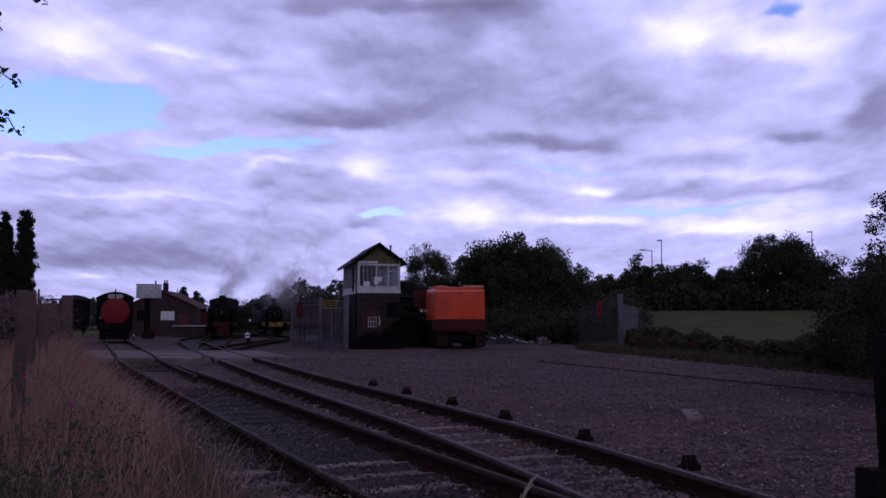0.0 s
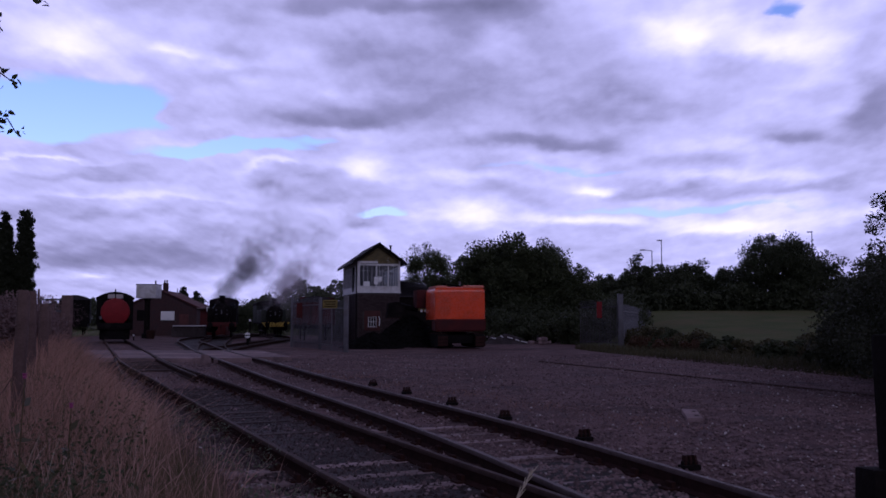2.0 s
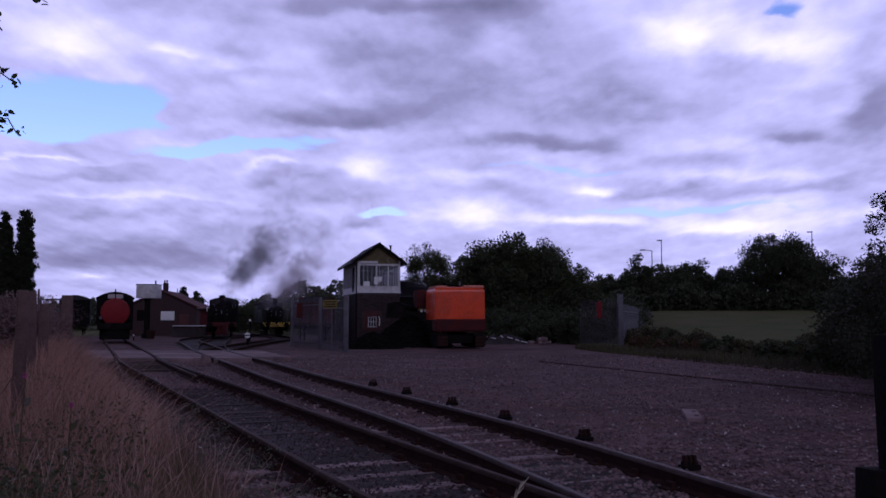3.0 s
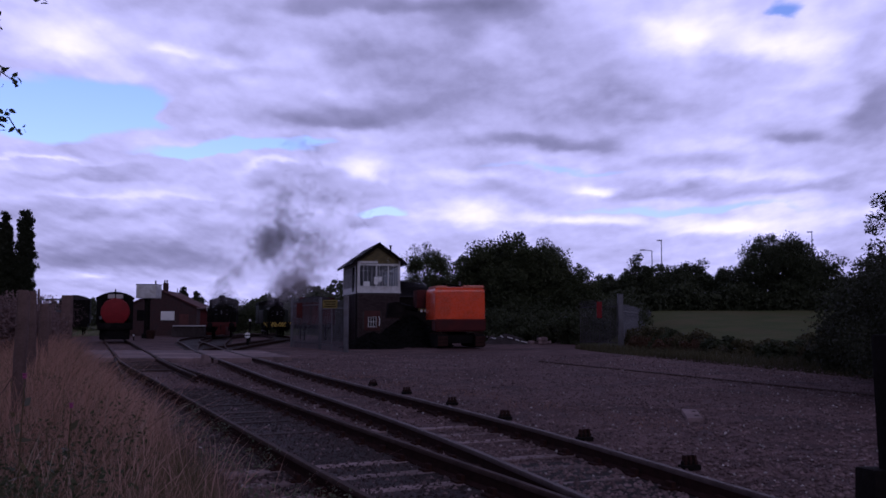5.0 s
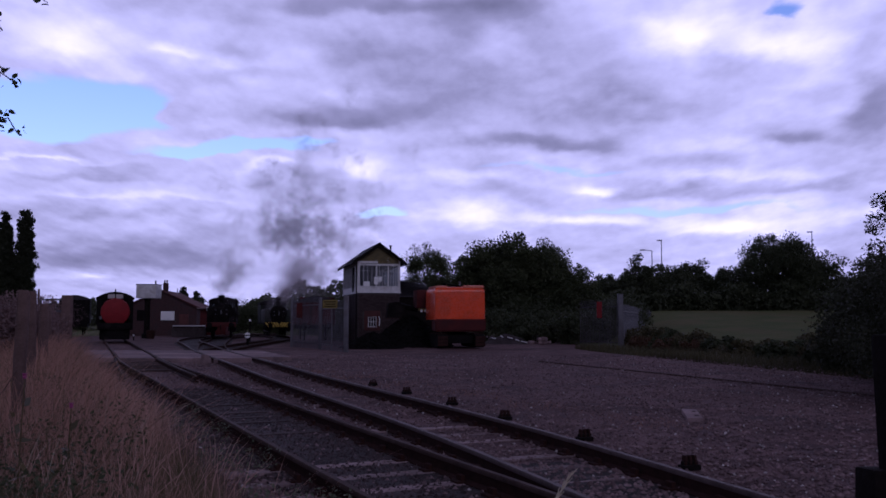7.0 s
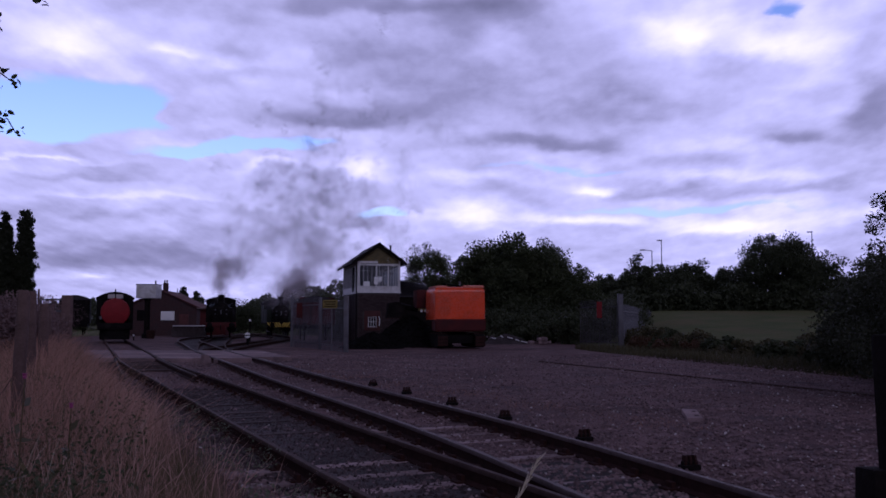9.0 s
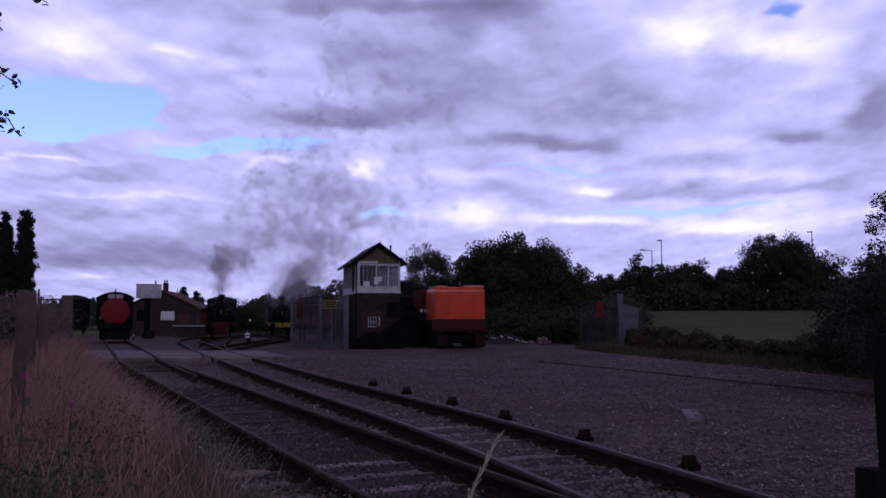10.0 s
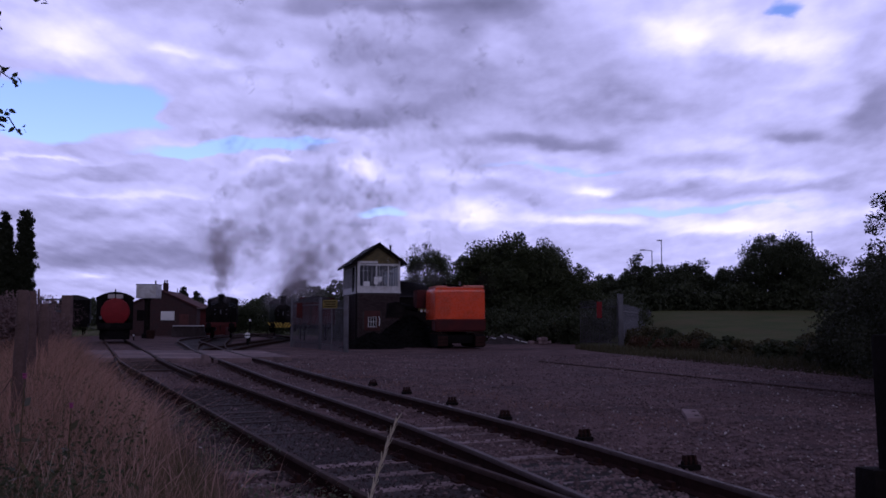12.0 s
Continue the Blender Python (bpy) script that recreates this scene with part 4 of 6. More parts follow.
def signal_box():
    yaw = 14.0
    W, L = 2.95, 7.6
    floor, eave, apex = 3.48, 5.84, 6.88
    t = thing("signal_box", pose(-5.84, 58.0, 0, 0, 0, yaw), "signal box with brick base, white glazed upper floor and slate roof", "signal box")
    # base: brick core with courses of bricks on the two sides that show
    bm = bmesh.new()
    box(bm, (W / 2, L / 2, floor / 2 - 0.2), (W - 0.1, L - 0.1, floor + 0.39))
    base = part("base_wall", bm, M["mortar"], t, "dark red brick base")
    bb = bmesh.new()
    box(bb, (0, 0, 0), (0.215, 0.06, 0.065))
    brick = mesh_of("brick", bb, M["brick"])
    rest_v, rest_f = [], []
    cube = [(x, y, z) for x in (-0.107, 0.107) for y in (-0.03, 0.03) for z in (-0.0325, 0.0325)]
    quads = [(0, 1, 3, 2), (4, 6, 7, 5), (0, 4, 5, 1), (2, 3, 7, 6), (0, 2, 6, 4), (1, 5, 7, 3)]
    count = 0
    for r in range(43):
        z = 0.04 + 0.078 * r
        for i in range(13):
            x = 0.11 + 0.228 * i + (0.114 if r % 2 else 0)
            if x > W - 0.06 or (0.45 < x < 1.6 and 0.9 < z < 2.3):
                continue
            if count < 290 and r > 18:
                piece("brick", brick, base, pose(x, 0.035, z))
                count += 1
            else:
                k = len(rest_v)
                rest_v += [(x + a, 0.035 + b, z + c) for a, b, c in cube]
                rest_f += [tuple(k + j for j in q) for q in quads]
        for i in range(33):
            y = 0.16 + 0.228 * i + (0.114 if r % 2 else 0)
            if y > L - 0.06:
                continue
            k = len(rest_v)
            rest_v += [(0.035 + b, y + a, z + c) for a, b, c in cube]
            rest_f += [tuple(k + j for j in q) for q in quads]
    ob = new("brickwork", raw("brickwork", rest_v, rest_f, M["brick"]))
    ob.parent = base
    tagged(ob, kind="stuff")
    # lower window in its red-painted surround, with a pale hose hung beside it
    part("window_surround", box(bmesh.new(), (1.02, -0.012, 1.58), (1.1, 0.03, 1.35), bevel=0.008), M["tile"], t, "dull red painted surround")
    w = part("lower_window", box(bmesh.new(), (1.02, -0.03, 1.5), (0.52, 0.04, 0.62)), M["black"], t, "dark small-paned lower window")
    bm = bmesh.new()
    for x in (0.76, 0.93, 1.10, 1.28):
        box(bm, (x, -0.055, 1.5), (0.035, 0.05, 0.66))
    for z in (1.18, 1.5, 1.82):
        box(bm, (1.02, -0.059, z), (0.55, 0.045, 0.035))
    part("window_frame", bm, M["white"], w, "white glazing bars")
    part("window_sill", box(bmesh.new(), (1.02, -0.06, 1.13), (0.7, 0.14, 0.06), bevel=0.01), M["slab"], w)
    bm = bmesh.new()
    bend = [(1.42, 1.84), (1.50, 1.80), (1.54, 1.62), (1.53, 1.40), (1.49, 1.22)]
    for (x0, z0), (x1, z1) in zip(bend, bend[1:]):
        rod(bm, (x0, -0.07, z0), (x1, -0.07, z1), 0.028, seg=8)
    part("hose", bm, M["paper"], t, "pale hose hanging beside the window")
    # upper floor
    bm = bmesh.new()
    box(bm, (W / 2, L / 2, floor + 0.06), (W + 0.1, L + 0.1, 0.12))
    box(bm, (W / 2, L / 2, floor + 0.02), (W + 0.16, L + 0.16, 0.05))
    part("floor_band", bm, M["white"], t, "white painted timber band")
    bm = bmesh.new()
    for c, s in (((W / 2, 0.05, floor + 0.25), (W, 0.09, 0.27)), ((0.05, L / 2, floor + 0.25), (0.09, L, 0.27)), ((W - 0.05, L / 2, floor + 0.25), (0.09, L, 0.27)), ((W / 2, L - 0.05, floor + 0.25), (W, 0.09, 0.27))):
        box(bm, c, s)
    part("apron_panel", bm, M["white"], t, "white boarding under the windows")
    bm = bmesh.new()
    box(bm, (W / 2, 0.06, 5.455), (W, 0.1, 0.07))
    box(bm, (0.06, L / 2, eave - 0.22), (0.1, L, 0.44))
    box(bm, (W - 0.06, L / 2, eave - 0.22), (0.1, L, 0.44))
    box(bm, (W / 2, L - 0.06, eave - 0.22), (W, 0.1, 0.44))
    part("lintel", bm, M["white"], t)
    part("ceiling_boards", box(bmesh.new(), (W / 2, L / 2, eave + 0.02), (W - 0.2, L - 0.2, 0.03)), M["white"], t)
    part("floor_boards", box(bmesh.new(), (W / 2, L / 2, floor + 0.14), (W - 0.2, L - 0.2, 0.03)), M["inside"], t)
    # added panel blocks the back windows, so the front panes show even grey
    part("inner_wall", box(bmesh.new(), (W / 2, L - 0.22, (floor + eave) / 2 + 0.08), (W - 0.3, 0.05, eave - floor - 0.2)), M["inside"], t, "pale panel added inside the back windows to hide the sky")
    part("interior", box(bmesh.new(), (W - 0.6, L / 2 + 0.6, floor + 0.45), (0.4, L - 2.6, 0.6)), M["inside"], t, "pale lever frame and desk in the room")

    def window(a, b, z0, z1, panes, on_side, deep=0.0):
        ww = b - a
        bm = bmesh.new()
        def bar(u, z, su, sz, d=0.07):
            c, s = ((0.045 + deep, u, z), (d, su, sz)) if on_side else ((u, 0.045 + deep, z), (su, d, sz))
            box(bm, c, s)
        bar((a + b) / 2, z0 + 0.03, ww, 0.06, 0.09), bar((a + b) / 2, z1 - 0.03, ww, 0.06, 0.09)
        for i in range(panes + 1):
            bar(a + 0.02 + (ww - 0.04) * i / panes, (z0 + z1) / 2, 0.055 if i in (0, panes) else 0.028, z1 - z0)
        bar((a + b) / 2, z1 - 0.42, ww, 0.028)
        f = part("window", bm, M["white"], t, "white multi-paned sliding sash")
        g = bmesh.new()
        for i in range(panes):
            u = a + (ww) * (i + 0.5) / panes
            box(g, (0.05 + deep, u, (z0 + z1) / 2) if on_side else (u, 0.05 + deep, (z0 + z1) / 2),
                (0.006, ww / panes - 0.03, z1 - z0 - 0.08) if on_side else (ww / panes - 0.03, 0.006, z1 - z0 - 0.08))
        p = part("pane", g, M["glass"], f, "clear glass")
        p.visible_shadow = False
    for a, b in ((0.10, 1.30), (1.30, 2.12), (2.12, 2.85)):
        window(a, b, floor + 0.40, 5.42, 4, False)
    for i in range(5):
        if i == 1:
            continue
        window(0.12 + 1.47 * i, 0.12 + 1.47 * (i + 1), floor + 0.40, 5.34, 3, True)
    for a, b in ((0.10, 1.48), (1.48, 2.85)):
        window(a, b, floor + 0.40, 5.34, 3, False, L - 0.09)
    for i in range(5):
        window(0.12 + 1.47 * i, 0.12 + 1.47 * (i + 1), floor + 0.40, 5.34, 3, True, W - 0.09)
    bm = box(bmesh.new(), (0.04, 2.3, floor + 1.0), (0.08, 0.95, 1.75), bevel=0.01)
    part("door", bm, M["black"], t, "dark entrance door at the head of the steps")
    bm = bmesh.new()
    for c in ((0.04, 0.04), (W - 0.04, 0.04), (0.04, L - 0.04), (W - 0.04, L - 0.04), (1.30, 0.04), (2.12, 0.04)):
        box(bm, (*c, (floor + eave) / 2 + 0.05), (0.11, 0.11, eave - floor - 0.1))
    part("corner_post", bm, M["white"], t)
    for x, z, s in ((0.62, floor + 0.62, (0.42, 0.33)), (1.28, floor + 0.85, (0.3, 0.52)), (1.55, floor + 0.95, (0.22, 0.34))):
        part("notice", box(bmesh.new(), (x, -0.01, z), (s[0], 0.012, s[1])), M["paper"], t, "white paper notice in the window")
    # gable and roof
    bm = prism(bmesh.new(), [(0.05, 5.50), (W - 0.05, 5.50), (W - 0.05, eave), (W / 2, apex - 0.16), (0.05, eave)], 0.02, 0.14)
    prism(bm, [(0.05, eave), (W - 0.05, eave), (W / 2, apex - 0.16)], L - 0.14, L - 0.02)
    gable = part("gable", bm, M["ochre"], t, "mustard weatherboarded gable")
    for i in range(14):
        z = 5.5 + i * 0.115
        half = min(W / 2 - 0.06, (W / 2) * (1 - (z - eave) / (apex - eave)) - 0.14)
        if half > 0.06:
            part("weatherboard", box(bmesh.new(), (W / 2, 0.0, z + 0.05), (2 * half, 0.04, 0.10), pose(0, 0, 0)), M["ochre"], gable)
    part("gable_notice", box(bmesh.new(), (W * 0.24, -0.05, 5.58), (1.35, 0.04, 0.15)), M["white"], t, "pale board, lettering too small to read")
    slope = math.atan2(apex - eave, W / 2)
    run = (W / 2 + 0.42) / math.cos(slope)
    for sgn in (-1, 1):
        m = pose(W / 2, 0, apex) @ Matrix.Rotation(sgn * slope, 4, "Y")
        bm = box(bmesh.new(), (sgn * run / 2, L / 2, -0.03), (run, L + 0.5, 0.05), m)
        roof = part("roof", bm, M["slate"], t, "dark slate roof slope")
        sb = box(bmesh.new(), (0, 0, 0), (0.24, 0.29, 0.012))
        sm = mesh_of("slate", sb, M["slate"])
        if sgn < 0:
            for r in range(9):
                for c in range(26):
                    piece("slate", sm, roof, m @ pose(sgn * (0.12 + 0.205 * r), -0.1 + 0.3 * c + (0.15 if r % 2 else 0), 0.006 + 0.002 * (r % 2), 0, -sgn * 3, 0))
        for y in (-0.27, L + 0.27):
            part("bargeboard", box(bmesh.new(), (sgn * run / 2, y, -0.06), (run, 0.04, 0.20), m), M["dark_post"], t, "dark bargeboard")
        bm = rod(bmesh.new(), m @ Vector((sgn * (run + 0.03), -0.25, -0.08)), m @ Vector((sgn * (run + 0.03), L + 0.25, -0.08)), 0.055, seg=8)
        part("gutter", bm, M["black"], t)
    bm = rod(bmesh.new(), (W / 2, -0.25, apex + 0.01), (W / 2, L + 0.25, apex + 0.01), 0.07, seg=8)
    part("ridge", bm, M["slate"], t)
    bm = rod(bmesh.new(), (W - 0.45, 1.2, apex - 0.5), (W - 0.45, 1.2, apex - 0.05), 0.06, seg=8)
    rod(bm, (W - 0.45, 1.2, apex - 0.08), (W - 0.45, 1.2, apex - 0.0), 0.10, seg=8)
    part("stove_pipe", bm, M["black"], t)
    bm = rod(bmesh.new(), (-0.1, -0.1, 0.0), (-0.1, -0.1, eave - 0.1), 0.04, seg=8)
    part("downpipe", bm, M["black"], t)


signal_box()


# ---- fences and gates ----
PALE = None


def palisade(name, points, high, label, category="palisade fence", pale_gap=0.145, level=99.0):
    global PALE
    t = thing(name, Matrix(), label, category, "palisade fencing")
    if PALE is None:
        bm = prism(bmesh.new(), [(-0.035, 0), (-0.012, 0.012), (0.012, 0.012), (0.035, 0), (0.012, 0.006), (-0.012, 0.006)], 0, 1)
        for v in bm.verts:
            v.co = Vector((v.co.x, -v.co.z, v.co.y))
        for v in bm.verts:
            if v.co.z > 0.5:
                v.co.x *= 0.4
        PALE = mesh_of("pale", bm, M["steel"])
    for (x0, y0), (x1, y1) in zip(points, points[1:]):
        a, b = Vector((x0, y0, min(level, land(x0, y0)))), Vector((x1, y1, min(level, land(x1, y1))))
        d = b - a
        yaw = math.degrees(math.atan2(d.y, d.x))
        for h in (0.35, high - 0.4):
            bm = bmesh.new()
            box(bm, (0, 0, 0), (d.length, 0.045, 0.05), Matrix.Translation((a + b) / 2 + Vector((0, 0, h))) @ pose(0, 0, 0, 0, 0, yaw))
            part("rail", bm, M["steel"], t)
        k = int(d.length / pale_gap)
        for i in range(k):
            p = a + d * ((i + 0.5) / k)
            ob = piece("pale", PALE, t, pose(p.x, p.y, p.z + 0.04, 0, 0, yaw))
            ob.scale = (1, 1, high)
    return t


def steel_post(parent, x, y, high, size=0.24, mat="steel", name="post"):
    bm = box(bmesh.new(), (x, y, high / 2 - 0.2), (size, size, high + 0.4), bevel=0.015)
    box(bm, (x, y, high + 0.015), (size + 0.03, size + 0.03, 0.03), bevel=0.008)
    return part(name, bm, M[mat], parent, "thick square steel gate post")


gate = palisade("yard_gate", [(-5.3, 45.0), (-7.0, 49.0)], 2.75, "tall grey steel palisade gate standing open beside the signal box", "gate")
steel_post(gate, -5.08, 44.6, 2.9, 0.26)
steel_post(gate, -7.1, 49.2, 2.9, 0.16)
part("warning_board", box(bmesh.new(), (-5.95, 44.75, 2.46), (0.78, 0.02, 0.44), bevel=0.008), M["faded_yellow"], gate, "faded yellow warning board with unreadable lines")
for i in range(3):
    part("lettering", box(bmesh.new(), (-5.95, 44.735, 2.58 - 0.12 * i), (0.6 - 0.1 * (i == 1), 0.01, 0.05)), M["black"], gate)
part("board_post", rod(bmesh.new(), (-5.85, 44.8, 0), (-5.85, 44.8, 2.3), 0.035, seg=8), M["steel"], gate)
fence = palisade("palisade_fence", [(-7.2, 49.3), (-9.4, 53.4)], 3.0, "grey steel palisade fence beside the tracks")
part("warning_sign", box(bmesh.new(), (-8.75, 51.9, 2.2), (0.36, 0.02, 0.9), pose(0, 0, 0)), M["maroon"], fence, "faded red upright sign")
steel_post(fence, -9.5, 53.5, 3.1, 0.14)
gate = palisade("yard_gate", [(10.45, 51.0), (8.7, 54.2)], 2.9, "tall grey steel palisade gate standing open by the meadow", "gate")
steel_post(gate, 10.6, 50.8, 3.15, 0.30)
part("warning_sign", box(bmesh.new(), (9.6, 52.2, 2.25), (0.32, 0.02, 1.0)), M["red"], gate, "red upright sign")
palisade("palisade_fence", [(10.75, 51.0), (13.2, 60.0), (16.8, 73.0), (24.0, 98.0)], 2.6, "grey steel palisade fence running along the meadow", pale_gap=0.16, level=0.0)


def timber_post(x, y, high, r, label, mat="post", lean=(0, 0), name="fence_post", square=False):
    t = thing(name, pose(x, y, land(x, y) - 0.05, lean[0], lean[1], 20), label, "post", "fence posts")
    bm = bmesh.new()
    if square:
        box(bm, (0, 0, high / 2), (2 * r, 2 * r, high), bevel=0.012)
    else:
        lathe(bm, [(r * 1.05, -0.2), (r, high * 0.5), (r * 0.95, high - 0.03), (r * 0.7, high)], seg=12)
    bmesh.ops.subdivide_edges(bm, edges=[e for e in bm.edges if abs(e.verts[0].co.z - e.verts[1].co.z) > 0.5], cuts=6)
    for v in bm.verts:
        v.co += 0.12 * r * noise.noise_vector(v.co * 5)
    part("shaft", bm, M[mat], t)
    return t


for x, y, h, r in ((-4.28, 8.6, 2.0, 0.062), (-6.02, 12.5, 2.12, 0.072), (-6.98, 14.9, 1.98, 0.08), (-8.6, 18.6, 1.9, 0.07), (-11.2, 25, 1.9, 0.075), (-13.6, 31, 1.9, 0.075)):
    timber_post(x, y, h - land(x, y), r, "weathered round wooden fence post in the tall grass", lean=(random.uniform(-2, 2), random.uniform(-2, 2)))
wires = thing("fence_wire", Matrix(), "slack rusty wire between the fence posts", "fence wire")
for h in (0.7, 1.15, 1.6):
    bm = bmesh.new()
    line = [(-2.2, 4.0), (-4.28, 8.6), (-6.02, 12.5), (-6.98, 14.9), (-8.6, 18.6), (-11.2, 25), (-13.6, 31)]
    for (x0, y0), (x1, y1) in zip(line, line[1:]):
        m = ((x0 + x1) / 2, (y0 + y1) / 2, h - 0.03)
        rod(bm, (x0, y0, h), m, 0.003, seg=5), rod(bm, m, (x1, y1, h), 0.003, seg=5)
    part("wire", bm, M["rust"], wires)


def crossing_gate():
    t = thing("crossing_gate", pose(-17.78, 40.2, 0), "old crossing gate with a thick post and pale rails", "gate")
    part("post", box(bmesh.new(), (0, 0, 1.35), (0.42, 0.34, 2.9), bevel=0.03), M["post"], t, "thick grey-brown gate post")
    bm = bmesh.new()
    for z in (1.3, 2.05, 2.6):
        box(bm, (-0.75, 0.1, z), (1.2, 0.06, 0.09))
    box(bm, (-1.3, 0.1, 1.75), (0.09, 0.07, 1.9))
    part("gate_frame", bm, M["steel"], t, "pale barred gate frame")
    part("white_plate", box(bmesh.new(), (-1.0, 0.05, 1.75), (0.34, 0.03, 0.5), bevel=0.01), M["white"], t, "white plate")
    part("mast", rod(bmesh.new(), (-1.42, 0.1, 0), (-1.42, 0.1, 3.1), 0.05, seg=8), M["post"], t)


crossing_gate()

timber_post(2.125, 4.0, 1.72, 0.055, "dark tarred fence post close by", "dark_post", (0, -1.5), square=True)
timber_post(1.945, 4.0, 1.10, 0.062, "short broken-off dark timber post", "dark_post", (0, 4), square=True)


# ---- railway vehicles ----
def wheel(parent, x, y, r, label="black spoked wheel"):
    bm = bmesh.new()
    m = pose(x, y, r, 0, 90, 0)
    lathe(bm, [(r * 0.8, -0.055), (r, -0.05), (r, 0.05), (r * 0.8, 0.055)], seg=24)
    lathe(bm, [(r * 0.2, -0.08), (r * 0.2, 0.08)], seg=12)
    for i in range(8):
        a = math.pi * i / 8
        box(bm, (0, 0, 0), (1.7 * r, 0.07, 0.05), pose(0, 0, 0, 0, 0, 0) @ Matrix.Rotation(a, 4, "Z"))
    return part("wheel", bm, M["black"], parent, label, at=m)


def buffers(parent, y, z=1.05, gap=0.87):
    for s in (-1, 1):
        m = pose(s * gap, y, z, 90, 0, 0)
        part("buffer", lathe(bmesh.new(), [(0.13, 0), (0.12, 0.28), (0.07, 0.30), (0.07, 0.45), (0.22, 0.46), (0.23, 0.50), (0.15, 0.53)], m, 18), M["black"], parent, "black sprung buffer")
    bm = rod(bmesh.new(), (0, y, z - 0.02), (0, y - 0.3, z - 0.08), 0.05, seg=8)
    rod(bm, (0, y - 0.28, z - 0.05), (0, y - 0.3, z - 0.42), 0.035, seg=8)
    part("coupling", bm, M["black"], parent)


def steam_engine(at, label, beam_mat, body_mat, chevrons=False, tall=3.75, tanks=True, size=1.0):
    """A small tank engine; its front looks along -y, the rails are at z = 0."""
    t = thing("steam_locomotive", at, label, "steam locomotive", "steam locomotives")
    body = M[body_mat]
    bm = box(bmesh.new(), (0, 3.9, 1.18), (2.45, 8.2, 0.10), bevel=0.02)
    box(bm, (-0.62, 3.9, 0.85), (0.06, 7.6, 0.6)), box(bm, (0.62, 3.9, 0.85), (0.06, 7.6, 0.6))
    part("frame", bm, M["black"], t, "black running plate and frames")
    part("buffer_beam", box(bmesh.new(), (0, -0.2, 1.10), (2.42, 0.10, 0.46 if chevrons else 0.36), bevel=0.012), M[beam_mat], t, "wasp-striped buffer beam" if chevrons else "red buffer beam")
    if chevrons:
        for s in (-1, 1):
            for i in range(5):
                m = pose(s * (0.10 + 0.25 * i), -0.262, 1.06, 0, s * 38, 0)
                bm = box(bmesh.new(), (0, 0, 0), (0.11, 0.012, 0.56), m)
                bmesh.ops.bisect_plane(bm, geom=bm.verts[:] + bm.edges[:] + bm.faces[:], plane_co=(0, 0, 1.28), plane_no=(0, 0, 1), clear_outer=True)
                bmesh.ops.bisect_plane(bm, geom=bm.verts[:] + bm.edges[:] + bm.faces[:], plane_co=(0, 0, 0.84), plane_no=(0, 0, -1), clear_outer=True)
                part("stripe", bm, M["yellow"], t, "yellow warning stripe")
    buffers(t, -0.25)
    m = pose(0, 0, 2.12, -90, 0, 0)
    part("boiler", lathe(bmesh.new(), [(0.72, 1.3), (0.72, 5.0)], m, 28), body, t, "dark painted boiler")
    part("smokebox", lathe(bmesh.new(), [(0.70, 0.35), (0.78, 0.37), (0.78, 1.4)], m, 28), M["black"], t, "sooty black smokebox")
    d = part("smokebox_door", lathe(bmesh.new(), [(0.62, 0.36), (0.60, 0.30), (0.4, 0.22), (0.1, 0.17)], m, 24), M["black"], t, "domed black smokebox door")
    bm = box(bmesh.new(), (0, 0.14, 2.12), (0.06, 0.06, 0.36), pose(0, 0, 0))
    rod(bm, (-0.5, 0.25, 2.3), (0.5, 0.25, 2.3), 0.03, seg=6), rod(bm, (-0.5, 0.25, 1.95), (0.5, 0.25, 1.95), 0.03, seg=6)
    part("door_handle", bm, M["steel"], d)
    box_bm = prism(bmesh.new(), [(-0.62, 1.2), (0.62, 1.2), (0.72, 2.0), (-0.72, 2.0)], 0.42, 1.35)
    part("saddle", box_bm, M["black"], t)
    part("chimney", lathe(bmesh.new(), [(0.30, 2.75), (0.22, 2.95), (0.20, tall - 0.22), (0.27, tall - 0.16), (0.28, tall - 0.03), (0.20, tall)], pose(0, 0.85, 0), 20), M["black"], t, "tapered black chimney with a rim")
    part("dome", lathe(bmesh.new(), [(0.36, 2.7), (0.30, 2.9), (0.29, 3.2), (0.22, 3.38), (0.05, 3.45)], pose(0, 2.6, 0), 20), body, t, "rounded steam dome")
    if tanks:
        for s in (-1, 1):
            part("side_tank", box(bmesh.new(), (s * 0.94, 3.3, 1.86), (0.52, 4.2, 1.3), bevel=0.04), body, t, "dark side water tank")
    bm = prism(bmesh.new(), arch(2.5, 2.95, 3.22, 0.28), 5.0, 8.0)
    part("cab_roof", bm, M["black"], t, "curved black cab roof")
    cab = bmesh.new()
    for c, s in (((-1.2, 6.4, 2.1), (0.06, 2.8, 1.75)), ((1.2, 6.4, 2.1), (0.06, 2.8, 1.75)), ((0, 7.75, 2.1), (2.36, 0.06, 1.75)), ((0, 5.05, 1.75), (2.36, 0.06, 1.1)), ((0, 5.05, 3.06), (2.36, 0.06, 0.3)), ((0, 5.05, 2.6), (1.0, 0.06, 0.7)), ((-1.1, 5.05, 2.6), (0.16, 0.06, 0.7)), ((1.1, 5.05, 2.6), (0.16, 0.06, 0.7))):
        box(cab, c, s)
    part("cab", cab, body, t, "dark cab with front lookout windows")
    for s in (-1, 1):
        p = part("cab_window", box(bmesh.new(), (s * 0.76, 5.05, 2.6), (0.5, 0.012, 0.68)), M["glass"], t, "cab lookout glass")
        p.visible_shadow = False
    part("bunker", box(bmesh.new(), (0, 8.0, 1.9), (2.3, 0.6, 1.4), bevel=0.03), body, t)
    wheels = [wheel(t, s * 0.75, y, 0.58) for y in (1.6, 3.5, 5.6) for s in (-1, 1)]
